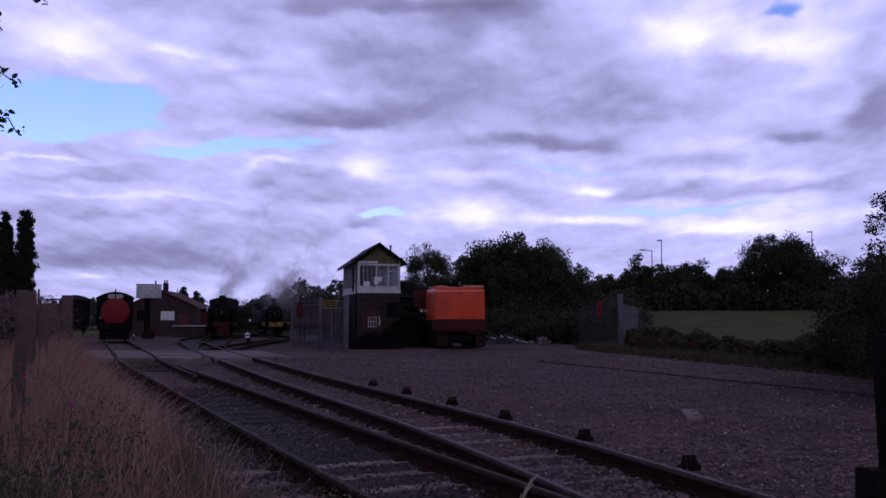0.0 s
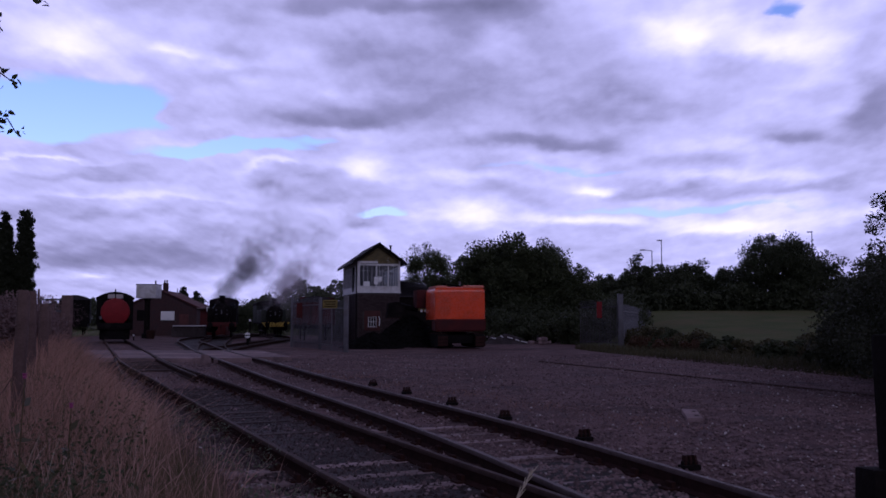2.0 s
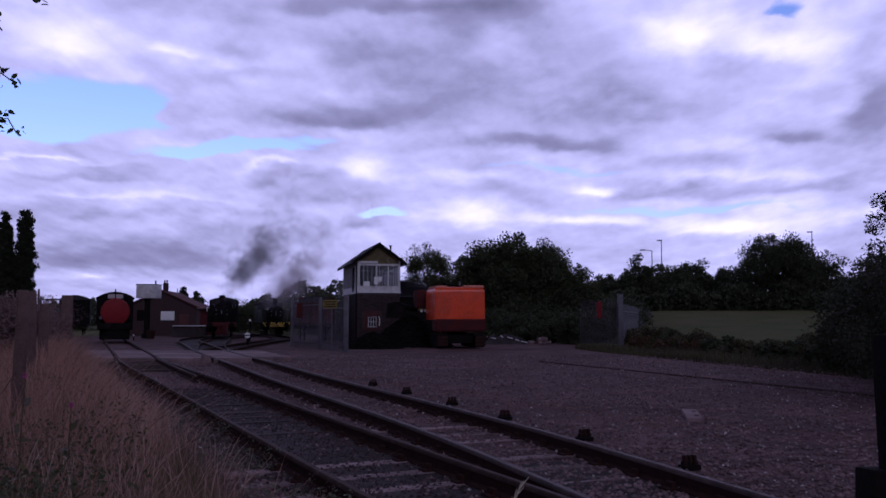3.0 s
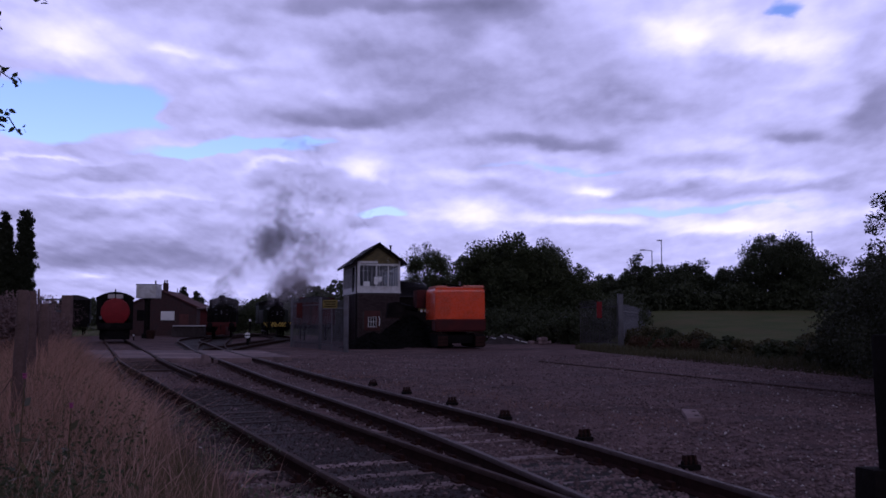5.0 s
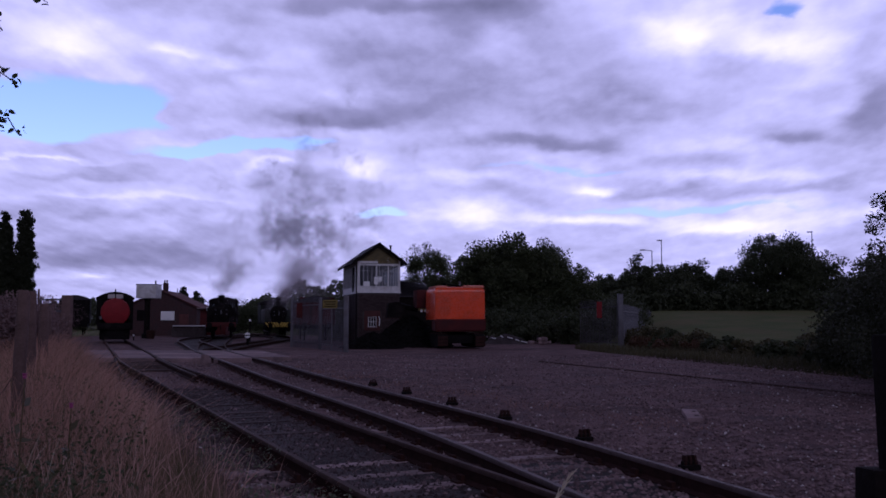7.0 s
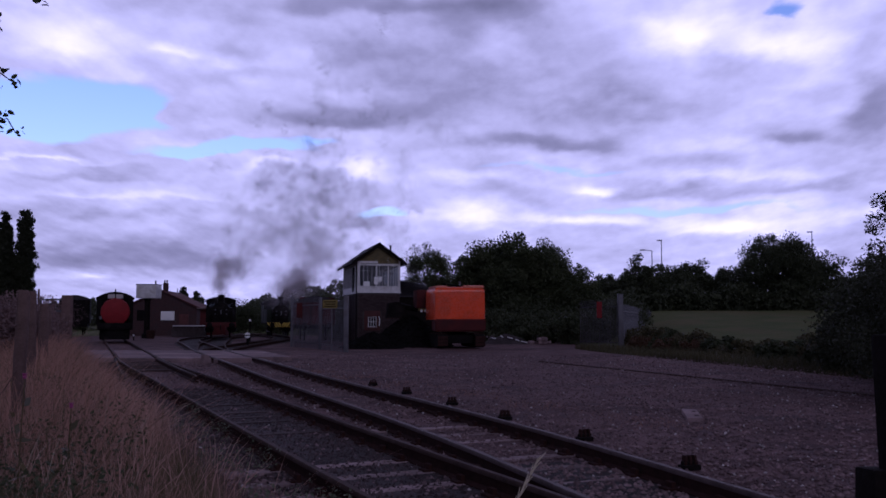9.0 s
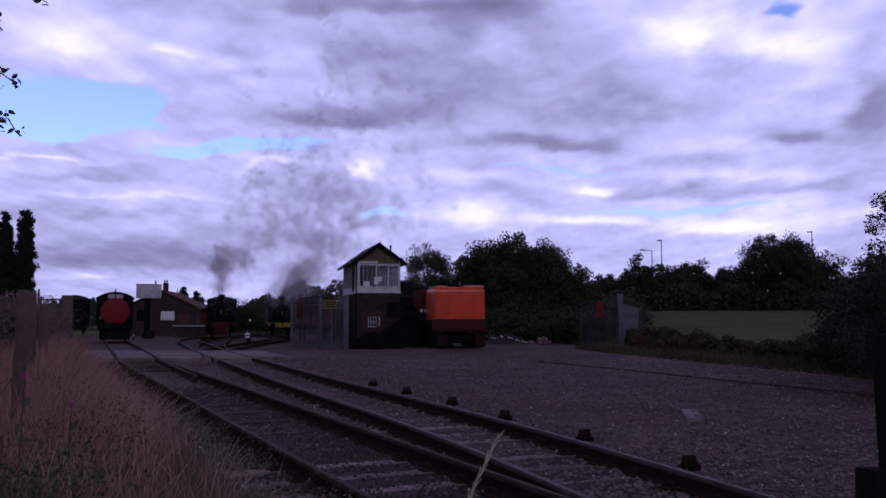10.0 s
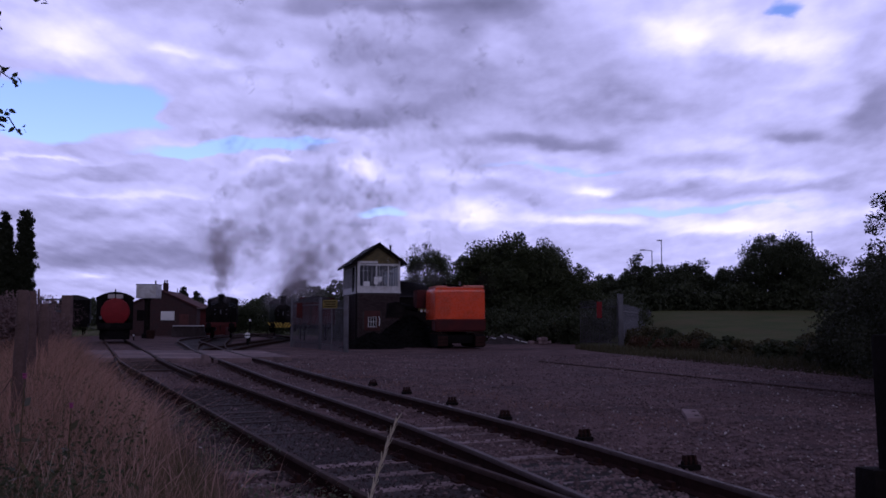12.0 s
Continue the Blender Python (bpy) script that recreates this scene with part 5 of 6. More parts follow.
    for s in (-1, 1):
        part("coupling_rod", box(bmesh.new(), (s * 0.86, 3.6, 0.45), (0.05, 4.2, 0.12), bevel=0.01), M["steel"], t, "steel coupling rod")
        part("cylinder", lathe(bmesh.new(), [(0.26, -0.1), (0.28, 0.0), (0.28, 0.8), (0.26, 0.85)], pose(s * 0.95, 0.3, 0.72, -90, 0, 0), 16), M["black"], t)
    t.scale = (size, size, size)
    return t, wheels


def along(line, y):
    x, k = at_x(line, y)
    return pose(x, y, 0.147, 0, 0, math.degrees(math.atan(-k)))


engine_black, wheels_black = steam_engine(along(TRACK_BAY, 71.0), "black tank engine with a red buffer beam, in steam", "maroon", "black", tall=3.55, size=1.0)
engine_striped, wheels_striped = steam_engine(along(TRACK_SHED, 81.0), "dark green engine with yellow and black striped buffer beam", "black", "green", True, tall=3.65, size=0.98)


def red_fronted_engine():
    t = thing("shunting_locomotive", along(TRACK_MAIN, 61.0) @ pose(-0.1, 0, 0), "black shunting locomotive with round red front, stabled on the line", "locomotive")
    part("cab", prism(bmesh.new(), arch(2.52, 1.15, 3.05, 0.42), 1.5, 6.5), M["black"], t, "black arched cab end")
    part("cab_roof", prism(bmesh.new(), [(x * 1.05, z + 0.05) for x, z in arch(2.52, 2.95, 3.05, 0.44)], 1.4, 6.6), M["black"], t)
    part("front", lathe(bmesh.new(), [(0.97, 1.6), (0.99, 0.42), (0.95, 0.36), (0.6, 0.28), (0.1, 0.24)], pose(0, 0, 2.06, -90, 0, 0), 36), M["red"], t, "round red painted front")
    # opaque panels: their pale colour stands in for sky seen through the cab
    for s in (-1, 1):
        part("cab_window", box(bmesh.new(), (s * 0.28, 1.37, 3.2), (0.48, 0.05, 0.30), bevel=0.02), M["inside"], t, "cab window over the round front, coloured pale for sky seen through it")
    part("frame", box(bmesh.new(), (0, 3.4, 1.1), (2.4, 6.6, 0.16), bevel=0.02), M["black"], t)
    part("buffer_beam", box(bmesh.new(), (0, 0.05, 1.02), (2.4, 0.1, 0.5), bevel=0.012), M["black"], t)
    part("whistle", rod(bmesh.new(), (0, 1.7, 3.4), (0, 1.7, 3.72), 0.05, seg=8), M["black"], t)
    for s in (-1, 1):
        part("tank_side", box(bmesh.new(), (s * 1.08, 1.1, 2.1), (0.3, 0.8, 1.7), bevel=0.04), M["black"], t)
        part("lamp", box(bmesh.new(), (s * 0.98, 0.3, 1.62), (0.16, 0.14, 0.22), bevel=0.02), M["steel" if s < 0 else "black"], t)
        for y in (1.3, 4.6):
            wheel(t, s * 0.75, y, 0.5)
    buffers(t, 0.02)
    # black block added between the wheels to make the engine's underside dark
    bm = bmesh.new()
    box(bm, (0, 2.8, 0.54), (2.05, 5.3, 0.92), bevel=0.05)
    part("axle_boxes", bm, M["black"], t)


red_fronted_engine()


def van(at, mat, label, long=6.0, high=3.55, name="goods_van"):
    t = thing(name, at, label, "railway van", "stored vehicles")
    part("body", prism(bmesh.new(), arch(2.6, 1.15, high - 0.45, 0.0), 0, long), M[mat], t)
    part("roof", prism(bmesh.new(), [(x * 1.04, z) for x, z in arch(2.6, high - 0.46, high - 0.42, 0.40)], -0.08, long + 0.08), M["slate"], t, "grey curved roof")
    for i in range(10):
        part("plank", box(bmesh.new(), (0, -0.012, 1.28 + 0.19 * i), (2.5, 0.03, 0.175)), M[mat], t)
    for x in (-1.22, -0.4, 0.4, 1.22):
        part("strap", box(bmesh.new(), (x, -0.04, 2.1), (0.07, 0.04, 1.9)), M["black"], t)
    part("underframe", box(bmesh.new(), (0, long / 2, 1.0), (2.3, long - 0.2, 0.3)), M["black"], t)
    buffers(t, 0.0)
    for s in (-1, 1):
        for y in (1.2, long - 1.2):
            wheel(t, s * 0.75, y, 0.46)


van(pose(-9.0, 60.5, 0.147, 0, 0, 14), "maroon", "dull red goods van behind the palisade fence", 6.0, 3.2)
van(pose(-33.4, 77.0, 0.147, 0, 0, 22), "black", "dark old coach with a curved roof", 14.0, 3.75, "railway_coach")


# ---- station ----
def water_tower():
    t = thing("water_tower", pose(-26.1, 75.0, 0), "white iron water tank on a dark column", "water tower")
    b = part("tank", box(bmesh.new(), (0.11, 0, 4.12), (1.74, 1.5, 1.18), bevel=0.03), M["white"], t, "white riveted iron tank")
    part("rim", box(bmesh.new(), (0.11, 0, 4.73), (1.80, 1.56, 0.06), bevel=0.01), M["black"], b)
    part("float_gauge", rod(bmesh.new(), (0.68, 0, 4.8), (0.68, 0, 5.1), 0.07, seg=8), M["black"], b)
    part("column", lathe(bmesh.new(), [(0.42, 0), (0.42, 0.35), (0.26, 0.5), (0.24, 3.3), (0.40, 3.57)], None, 16), M["black"], t, "dark cast-iron column")
    bm = rod(bmesh.new(), (0.2, -0.3, 3.4), (0.2, -0.6, 2.9), 0.09, seg=8)
    rod(bm, (0.2, -0.6, 2.9), (0.2, -0.6, 1.0), 0.08, seg=8)
    part("filling_hose", bm, M["dark_post"], t)
    part("brazier", lathe(bmesh.new(), [(0.3, 0), (0.42, 0.7), (0.38, 0.75)], pose(0.7, -1.0, 0), 12), M["rust"], t)


water_tower()


def station():
    t = thing("station_building", pose(-29.9, 90.0, 0, 0, 0, 8), "red-brick station building with tiled roof and chimney", "building")
    W, L, e, a = 7.4, 12.0, 3.05, 4.75
    bm = prism(bmesh.new(), [(-W / 2, -0.2), (W / 2, -0.2), (W / 2, e), (0, a - 0.1), (-W / 2, e)], 0, L)
    part("wall", bm, M["old_brick"], t, "weathered red-brown brick walls")
    s = math.atan2(a - e, W / 2)
    run = (W / 2 + 0.35) / math.cos(s)
    for g in (-1, 1):
        m = pose(0, 0, a) @ Matrix.Rotation(g * s, 4, "Y")
        r = part("roof", box(bmesh.new(), (g * run / 2, L / 2, 0.0), (run, L + 0.5, 0.09), m), M["tile"], t, "dark red tiled roof slope")
        for i in range(14):
            part("tile_course", box(bmesh.new(), (g * (0.14 + 0.29 * i), L / 2, 0.06), (0.27, L + 0.5, 0.03), m @ Matrix.Rotation(g * 0.05, 4, "Y")), M["tile"], r)
    c = part("chimney", box(bmesh.new(), (0.2, 1.5, a + 0.25), (0.5, 0.5, 1.1), bevel=0.02), M["old_brick"], t, "brick chimney stack")
    for x in (0.08, 0.32):
        part("chimney_pot", lathe(bmesh.new(), [(0.09, 0), (0.07, 0.3), (0.09, 0.34)], pose(x, 1.5, a + 0.8), 10), M["tile"], c)
    part("signboard", box(bmesh.new(), (0.75, -0.12, 2.05), (1.4, 0.06, 0.95), bevel=0.05), M["paper"], t, "plain white sheet against the wall")
    part("window", box(bmesh.new(), (-1.9, -0.03, 2.1), (1.0, 0.08, 1.1), bevel=0.01), M["black"], t, "dark window")
    part("door", box(bmesh.new(), (2.4, -0.03, 1.2), (0.95, 0.08, 2.05), bevel=0.01), M["tile"], t, "dull red door")
    p = thing("platform_shelter", pose(-22.6, 86.0, 0), "small red-walled platform shelter with a pale roof edge", "shelter")
    part("wall", box(bmesh.new(), (-0.6, 1, 1.4), (2.6, 2.5, 2.6), bevel=0.02), M["maroon"], p)
    part("roof", box(bmesh.new(), (-0.6, 0.8, 2.8), (3.0, 3.2, 0.14), bevel=0.02), M["slab"], p)
    part("fascia", box(bmesh.new(), (-0.6, -0.82, 2.72), (1.0, 0.05, 0.36)), M["paper"], p, "pale fascia board")
    q = thing("station_platform", pose(-23.9, 82.0, 0, 0, 0, 12), "station platform with pale edging beside the tracks", "platform", kind="structure")
    part("wall", box(bmesh.new(), (-0.65, 15, 0.5), (3.0, 30, 1.0)), M["oily"], q)
    for i in range(30):
        part("coping", box(bmesh.new(), (0.7, 0.5 + i, 1.04), (0.5, 0.97, 0.08), bevel=0.01), M["white"], q)
    part("surface", box(bmesh.new(), (-0.7, 15, 1.02), (2.7, 30, 0.05)), M["gravel"], q)
    for i in range(4):
        part("end_coping", box(bmesh.new(), (-1.7 + 0.72 * i, -0.02, 1.045), (0.70, 0.4, 0.08), bevel=0.01), M["white"], q)


station()


def shunt_signal(x, y):
    t = thing("shunting_signal", pose(x, y, 0), "white ground disc signal with a dark bar", "signal")
    part("disc", lathe(bmesh.new(), [(0.19, -0.012), (0.19, 0.012)], pose(0, 0, 0.62, 90, 0, 0), 24), M["paper"], t, "white disc")
    part("bar", box(bmesh.new(), (0, -0.02, 0.62), (0.37, 0.012, 0.07)), M["black"], t, "dark bar across the disc")
    part("stand", box(bmesh.new(), (0, 0.1, 0.3), (0.16, 0.14, 0.6), bevel=0.01), M["black"], t)
    part("lamp", box(bmesh.new(), (0, 0.12, 0.72), (0.14, 0.14, 0.26), bevel=0.02), M["black"], t)


shunt_signal(-12.85, 56.0)


def marker_post(x, y, high):
    t = thing("marker_post", pose(x, y, 0), "thin dark post with a small white marker", "marker post")
    part("post", rod(bmesh.new(), (0, 0, -0.1), (0, 0, high), 0.05, seg=8), M["black"], t)
    part("marker", box(bmesh.new(), (0, -0.06, high - 0.08), (0.15, 0.03, 0.15), bevel=0.01), M["paper"], t, "white marker plate")


marker_post(-13.6, 60.0, 1.68)
marker_post(-25.4, 70.0, 0.45)


# ---- excavator, coal and clutter ----
def excavator():
    t = thing("excavator", pose(1.02, 50.2, 0, 0, 0, 10), "orange crawler excavator parked with its rear to the yard", "excavator")
    bm = box(bmesh.new(), (0, 1.75, 2.62), (3.05, 3.4, 1.95))
    bmesh.ops.bevel(bm, geom=[e for e in bm.edges if all(v.co.z > 3 for v in e.verts)], offset=0.36, segments=6, profile=0.5, affect="EDGES")
    bmesh.ops.bevel(bm, geom=[e for e in bm.edges if abs(e.verts[0].co.z - e.verts[1].co.z) > 1.2], offset=0.12, segments=3, profile=0.5, affect="EDGES")
    body = part("body", bm, M["orange"], t, "orange engine cover with rounded edges")
    bm = prism(bmesh.new(), [(-1.5, 0.95), (1.5, 0.95), (1.53, 1.68), (-1.53, 1.68)], -0.16, 1.3)
    bmesh.ops.bevel(bm, geom=bm.edges[:], offset=0.08, segments=3, affect="EDGES")
    part("counterweight", bm, M["maroon"], t, "dark red counterweight")
    # pale panels paint in the sky light along the cover's rounded top
    part("roof_panel", box(bmesh.new(), (0.86, 1.5, 3.60), (1.25, 2.7, 0.16), bevel=0.06), M["skylit_orange"], body, "roof panel, its pale orange painted in for sky light on the top edge")
    part("roof_panel", box(bmesh.new(), (-1.08, 1.6, 3.58), (0.72, 2.8, 0.14), bevel=0.06), M["skylit_orange"], body, "roof panel, its pale orange painted in for sky light on the top edge")
    part("hatch_frame", box(bmesh.new(), (-0.1, 0.9, 3.62), (0.9, 0.5, 0.12), bevel=0.03), M["black"], body)
    part("exhaust", rod(bmesh.new(), (0.2, 1.1, 3.6), (0.2, 1.1, 3.95), 0.07, seg=10), M["steel"], body, "grey exhaust stub")
    bm = rod(bmesh.new(), (-0.95, 0.4, 3.76), (0.15, 0.4, 3.62), 0.04, seg=6)
    part("handrail", bm, M["black"], body)
    part("car_body", box(bmesh.new(), (0, 1.9, 0.5), (1.7, 3.4, 0.5), bevel=0.05), M["black"], t, "black undercarriage frame")
    part("turntable", lathe(bmesh.new(), [(0.8, 0.7), (0.8, 0.98)], pose(0, 1.9, 0), 20), M["black"], t)
    for s in (-1, 1):
        bm = bmesh.new()
        pts = [(0.4 * math.cos(a) + (4.0 if abs(a) < 1.58 else 0.2) - 0.0, 0.4 + 0.4 * math.sin(a)) for a in np.linspace(-math.pi / 2, math.pi * 1.5, 16, endpoint=False)]
        prism(bm, pts, -0.28, 0.28, pose(s * 1.12, -0.2, 0.0, 0, 0, 90))
        tr = part("crawler_track", bm, M["black"], t, "black crawler track")
        sh = box(bmesh.new(), (0, 0, 0), (0.6, 0.17, 0.04))
        shoe = mesh_of("track_shoe", sh, M["rust"])
        for i in range(20):
            piece("track_shoe", shoe, tr, pose(s * 1.12, 0.0 + 0.2 * i, 0.815))
        for i in range(3):
            piece("track_shoe", shoe, tr, pose(s * 1.12, -0.41, 0.2 + 0.2 * i, 90, 0, 0))
    part("cab", box(bmesh.new(), (-1.55, 4.6, 2.95), (1.0, 1.6, 1.15), bevel=0.06), M["maroon"], t, "dull red cab")
    for x in (-1.75, -1.5):
        part("work_lamp", lathe(bmesh.new(), [(0.05, 0.0), (0.09, 0.06), (0.09, 0.09)], pose(x, 3.8, 2.2, 90, 0, 0), 12), M["paper"], t, "small pale work lamp")
    part("lamp_bracket", box(bmesh.new(), (-1.6, 4.0, 2.28), (0.6, 0.5, 0.12), bevel=0.01), M["faded_yellow"], t, "dull yellow bracket under the cab")
    bm = bmesh.new()
    box(bm, (-0.1, 5.6, 3.0), (0.4, 3.6, 0.5), pose(0, 0, 0))
    part("boom", bm, M["maroon"], t)
    bm = rod(bmesh.new(), (-1.9, 4.9, 2.3), (-3.4, 4.5, 2.65), 0.16, seg=8)
    part("dipper_arm", bm, M["black"], t, "black dipper arm")
    bm = prism(bmesh.new(), [(-3.9, 1.75), (-3.0, 1.75), (-2.75, 2.35), (-3.1, 2.75), (-3.8, 2.7)], 4.0, 4.9)
    bucket = part("bucket", bm, M["black"], t, "worn black digging bucket")
    for i in range(4):
        part("tooth", box(bmesh.new(), (-3.85 + 0.24 * i, 3.93, 1.74), (0.09, 0.22, 0.07), bevel=0.01), M["rust"], bucket)


excavator()


def coal_heap(x, y, rx, ry, h, seed):
    bm = bmesh.new()
    n = 30
    rows = []
    for j in range(n + 1):
        row = []
        for i in range(n + 1):
            u, v = 2 * i / n - 1, 2 * j / n - 1
            r = math.sqrt(u * u + v * v)
            z = h * max(0.0, 1 - r) ** 0.85 + (0.14 * noise.noise((u * 6, v * 6, seed)) + 0.07 * noise.noise((u * 19, v * 19, seed)) if r < 1.0 else -0.03)
            row.append(bm.verts.new((u * rx, v * ry, z - 0.04)))
        rows.append(row)
    for p, q in zip(rows, rows[1:]):
        for i in range(n):
            bm.faces.new((p[i], p[i + 1], q[i + 1], q[i]))
    t = thing("coal_heap", pose(x, y, 0), "heap of black coal beside the signal box", "coal heap", "coal heaps")
    part("mound", bm, M["coal"], t, smooth=60)
    rng = np.random.default_rng(seed)
    k = 900
    a, r = rng.uniform(0, 6.28, k), np.sqrt(rng.uniform(0, 1.05, k))
    pts = np.stack([np.cos(a) * r * rx, np.sin(a) * r * ry, h * np.maximum(0, 1 - r) ** 0.85], 1)
    s = rng.uniform(0.04, 0.13, (k, 1, 1))
    base = np.array([(1, 0, 0), (-1, 0, 0), (0, 1, 0), (0, -1, 0), (0, 0, 0.8), (0, 0, -0.8)], float)
    v = (base[None] * s * rng.uniform(0.6, 1.3, (k, 6, 1)) + pts[:, None]).reshape(-1, 3)
    f = np.array([(0, 2, 4), (2, 1, 4), (1, 3, 4), (3, 0, 4), (2, 0, 5), (1, 2, 5), (3, 1, 5), (0, 3, 5)])
    f = (f[None] + 6 * np.arange(k)[:, None, None]).reshape(-1, 3)
    ob = new("loose_coal", raw("loose_coal", v.tolist(), f.tolist(), M["coal"]))
    ob.parent = t
    tagged(ob, kind="stuff")


coal_heap(-2.1, 54.5, 2.7, 2.6, 2.05, 2)
coal_heap(-4.2, 50.5, 1.8, 1.4, 0.9, 3)


def lean_to():
    t = thing("lean_to_shed", pose(-2.2, 65.0, 0, 0, 0, 6), "dark boarded shed with a slate roof behind the signal box", "shed")
    W, D, low, high = 3.6, 4.5, 3.45, 4.9
    bm = bmesh.new()
    box(bm, (0, D / 2, low / 2), (W, D, low))
    part("wall", bm, M["dark_post"], t, "tarred board walls")
    for i in range(16):
        part("board", box(bmesh.new(), (-W / 2 + 0.11 + 0.225 * i, -0.015, low / 2), (0.21, 0.03, low)), M["dark_post"], t)
    # roof that falls towards the yard and is hipped at one end
    bm = bmesh.new()
    a = [(-W / 2 - 0.2, -0.25, low), (W / 2 + 0.2, -0.25, low), (W / 2 - 0.9, D * 0.75, high - 0.35), (-W / 2 - 0.2, D * 0.75, high)]
    v = [bm.verts.new(p) for p in a] + [bm.verts.new((x, y, z - 0.08)) for x, y, z in a]
    bm.faces.new(v[:4]), bm.faces.new(v[7:3:-1])
    for i in range(4):
        bm.faces.new((v[i], v[i + 4], v[(i + 1) % 4 + 4], v[(i + 1) % 4]))
    roof = part("roof", bm, M["slate"], t, "dark slate roof slope")
    for r in range(9):
        f = (r + 0.5) / 9
        y, z = -0.25 + f * (D * 0.75 + 0.25), low + f * (high - low)
        part("slate_course", box(bmesh.new(), (-0.45 * f, y, z + 0.015 - 0.06 * f), (W + 0.2 - 0.9 * f, 0.40, 0.02), None), M["slate"], roof)


lean_to()


def street_lamp(x, y, high, arm, label):
    z = land(x, y)
    t = thing("street_lamp", pose(x, y, z), label, "street lamp", "street lamps")
    part("pole", rod(bmesh.new(), (0, 0, -0.2), (0, 0, high), 0.12, 0.07, 8), M["lamp"], t)
    bm = rod(bmesh.new(), (0, 0, high), (-arm, 0, high + 0.15), 0.05, seg=6)
    part("arm", bm, M["lamp"], t)
    part("lantern", box(bmesh.new(), (-arm - 0.2, 0, high + 0.13), (0.9, 0.35, 0.18), bevel=0.05), M["lamp"], t)


street_lamp(36.2, 140, 11.7, 0.1, "tall grey street lamp beyond the trees")
street_lamp(34.6, 140, 10.1, 1.3, "grey street lamp with a side arm beyond the trees")
street_lamp(61.2, 140, 13.1, 0.15, "tall grey street lamp behind the round tree")


def rodding_stool(x, y):
    t = thing("rodding_stool", pose(x, y, 0, 0, 0, 21), "low rusty point-rodding stool beside the rail", "rodding stool", "point rodding stools")
    part("base", box(bmesh.new(), (0, 0, -0.02), (0.22, 0.14, 0.06), bevel=0.01), M["dark_post"], t)
    for i in range(3):
        part("bracket", box(bmesh.new(), (0, 0, 0), (0.03, 0.07, 0.13), pose(-0.065 + 0.065 * i, 0, 0.05, 0, 4 - 5 * i, 0), bevel=0.006), M["rust"], t)
    part("roller", rod(bmesh.new(), (-0.1, 0, 0.03), (0.1, 0, 0.03), 0.025, seg=10), M["dark_post"], t)
    return t


stool = rodding_stool(2.8, 9.8)
for x, y in ((1.99, 12.1), (1.05, 14.6), (0.18, 17.1), (-0.83, 19.6), (-1.8, 22.0)):
    copy_thing(stool, pose(x, y, 0, 0, 0, 21))


def broken_slab():
    t = thing("concrete_slab", pose(4.35, 15.0, -0.05, 0, 0, -12), "pale slab of old concrete sleeper lying on the gravel", "concrete slab")
    bm = box(bmesh.new(), (0, 0, 0.03), (0.26, 1.45, 0.08), bevel=0.015)
    part("slab", bm, M["slab"], t)
    for y in (-0.35, 0.3):
        part("bolt_hole", rod(bmesh.new(), (0.05, y, 0.06), (0.05, y, 0.075), 0.04, seg=10), M["black"], t)


broken_slab()


def scrap_timber():
    heap = thing("brush_heap", pose(4.5, 60.2, -0.05), "low dark heap of brushwood and earth", "brush heap")
    bm = bmesh.new()
    rings = [[bm.verts.new((1.9 * r * math.cos(a), 1.2 * r * math.sin(a), 0.75 * (1 - r) + 0.1 * noise.noise((3 * r * math.cos(a), 3 * r * math.sin(a), 2)) * (r < 0.95)))
              for a in np.linspace(0, 2 * math.pi, 20, endpoint=False)] for r in (0.12, 0.35, 0.6, 0.8, 1.0)]
    for p, q in zip(rings, rings[1:]):
        for i in range(20):
            bm.faces.new((p[i], p[(i + 1) % 20], q[(i + 1) % 20], q[i]))
    bm.faces.new(rings[0])
    part("mound", bm, M["oily"], heap, smooth=60)
    for x, y, z, l, yaw, tilt in ((3.55, 59.6, 0.36, 0.45, 10, 12), (4.1, 59.4, 0.48, 0.3, -30, 30), (4.65, 59.2, 0.40, 0.5, -15, 14), (5.15, 59.0, 0.24, 0.35, -25, 20), (5.6, 58.8, 0.12, 0.55, -15, 12)):
        t = thing("scrap_timber", pose(x, y, z, 0, tilt, yaw), "pale offcut of timber lying on the brush heap", "timber offcut", "timber offcuts")
        part("board", box(bmesh.new(), (0, 0, 0), (l * 0.8, 0.08, 0.05), bevel=0.01), M["paper"], t)


scrap_timber()


def rubble(x, y):
    t = thing("rubble_heap", pose(x, y, -0.06), "small heap of grey broken concrete blocks", "rubble heap")
    rng = random.Random(12)
    for i in range(9):
        s = rng.uniform(0.25, 0.45)
        m = pose(rng.uniform(-0.75, 0.75), rng.uniform(-0.3, 0.3), 0.14 + 0.24 * (i % 3 == 2), rng.uniform(-15, 15), rng.uniform(-15, 15), rng.uniform(0, 90))
        part("block", box(bmesh.new(), (0, 0, 0), (s, s * 0.7, s * 0.6), m, bevel=0.03), M["slab"], t)


rubble(6.7, 58.5)


def pale_block(x, y, w, h, yaw):
    t = thing("concrete_block", pose(x, y, -0.06, 0, 0, yaw), "broken pale concrete block beside the rails", "concrete block", "concrete blocks")
    bm = box(bmesh.new(), (0, 0, h / 2), (w, w * 0.8, h), bevel=0.03)
    for v in bm.verts:
        v.co += 0.05 * noise.noise_vector(v.co * 4 + Vector((x, y, 0)))
    part("block", bm, M["slab"], t)


for x, y, w, h, yaw in ((-9.45, 32.8, 0.34, 0.26, 20), (-9.05, 32.5, 0.26, 0.36, 50), (-8.7, 33.0, 0.30, 0.18, -15)):
    pale_block(x, y, w, h, yaw)


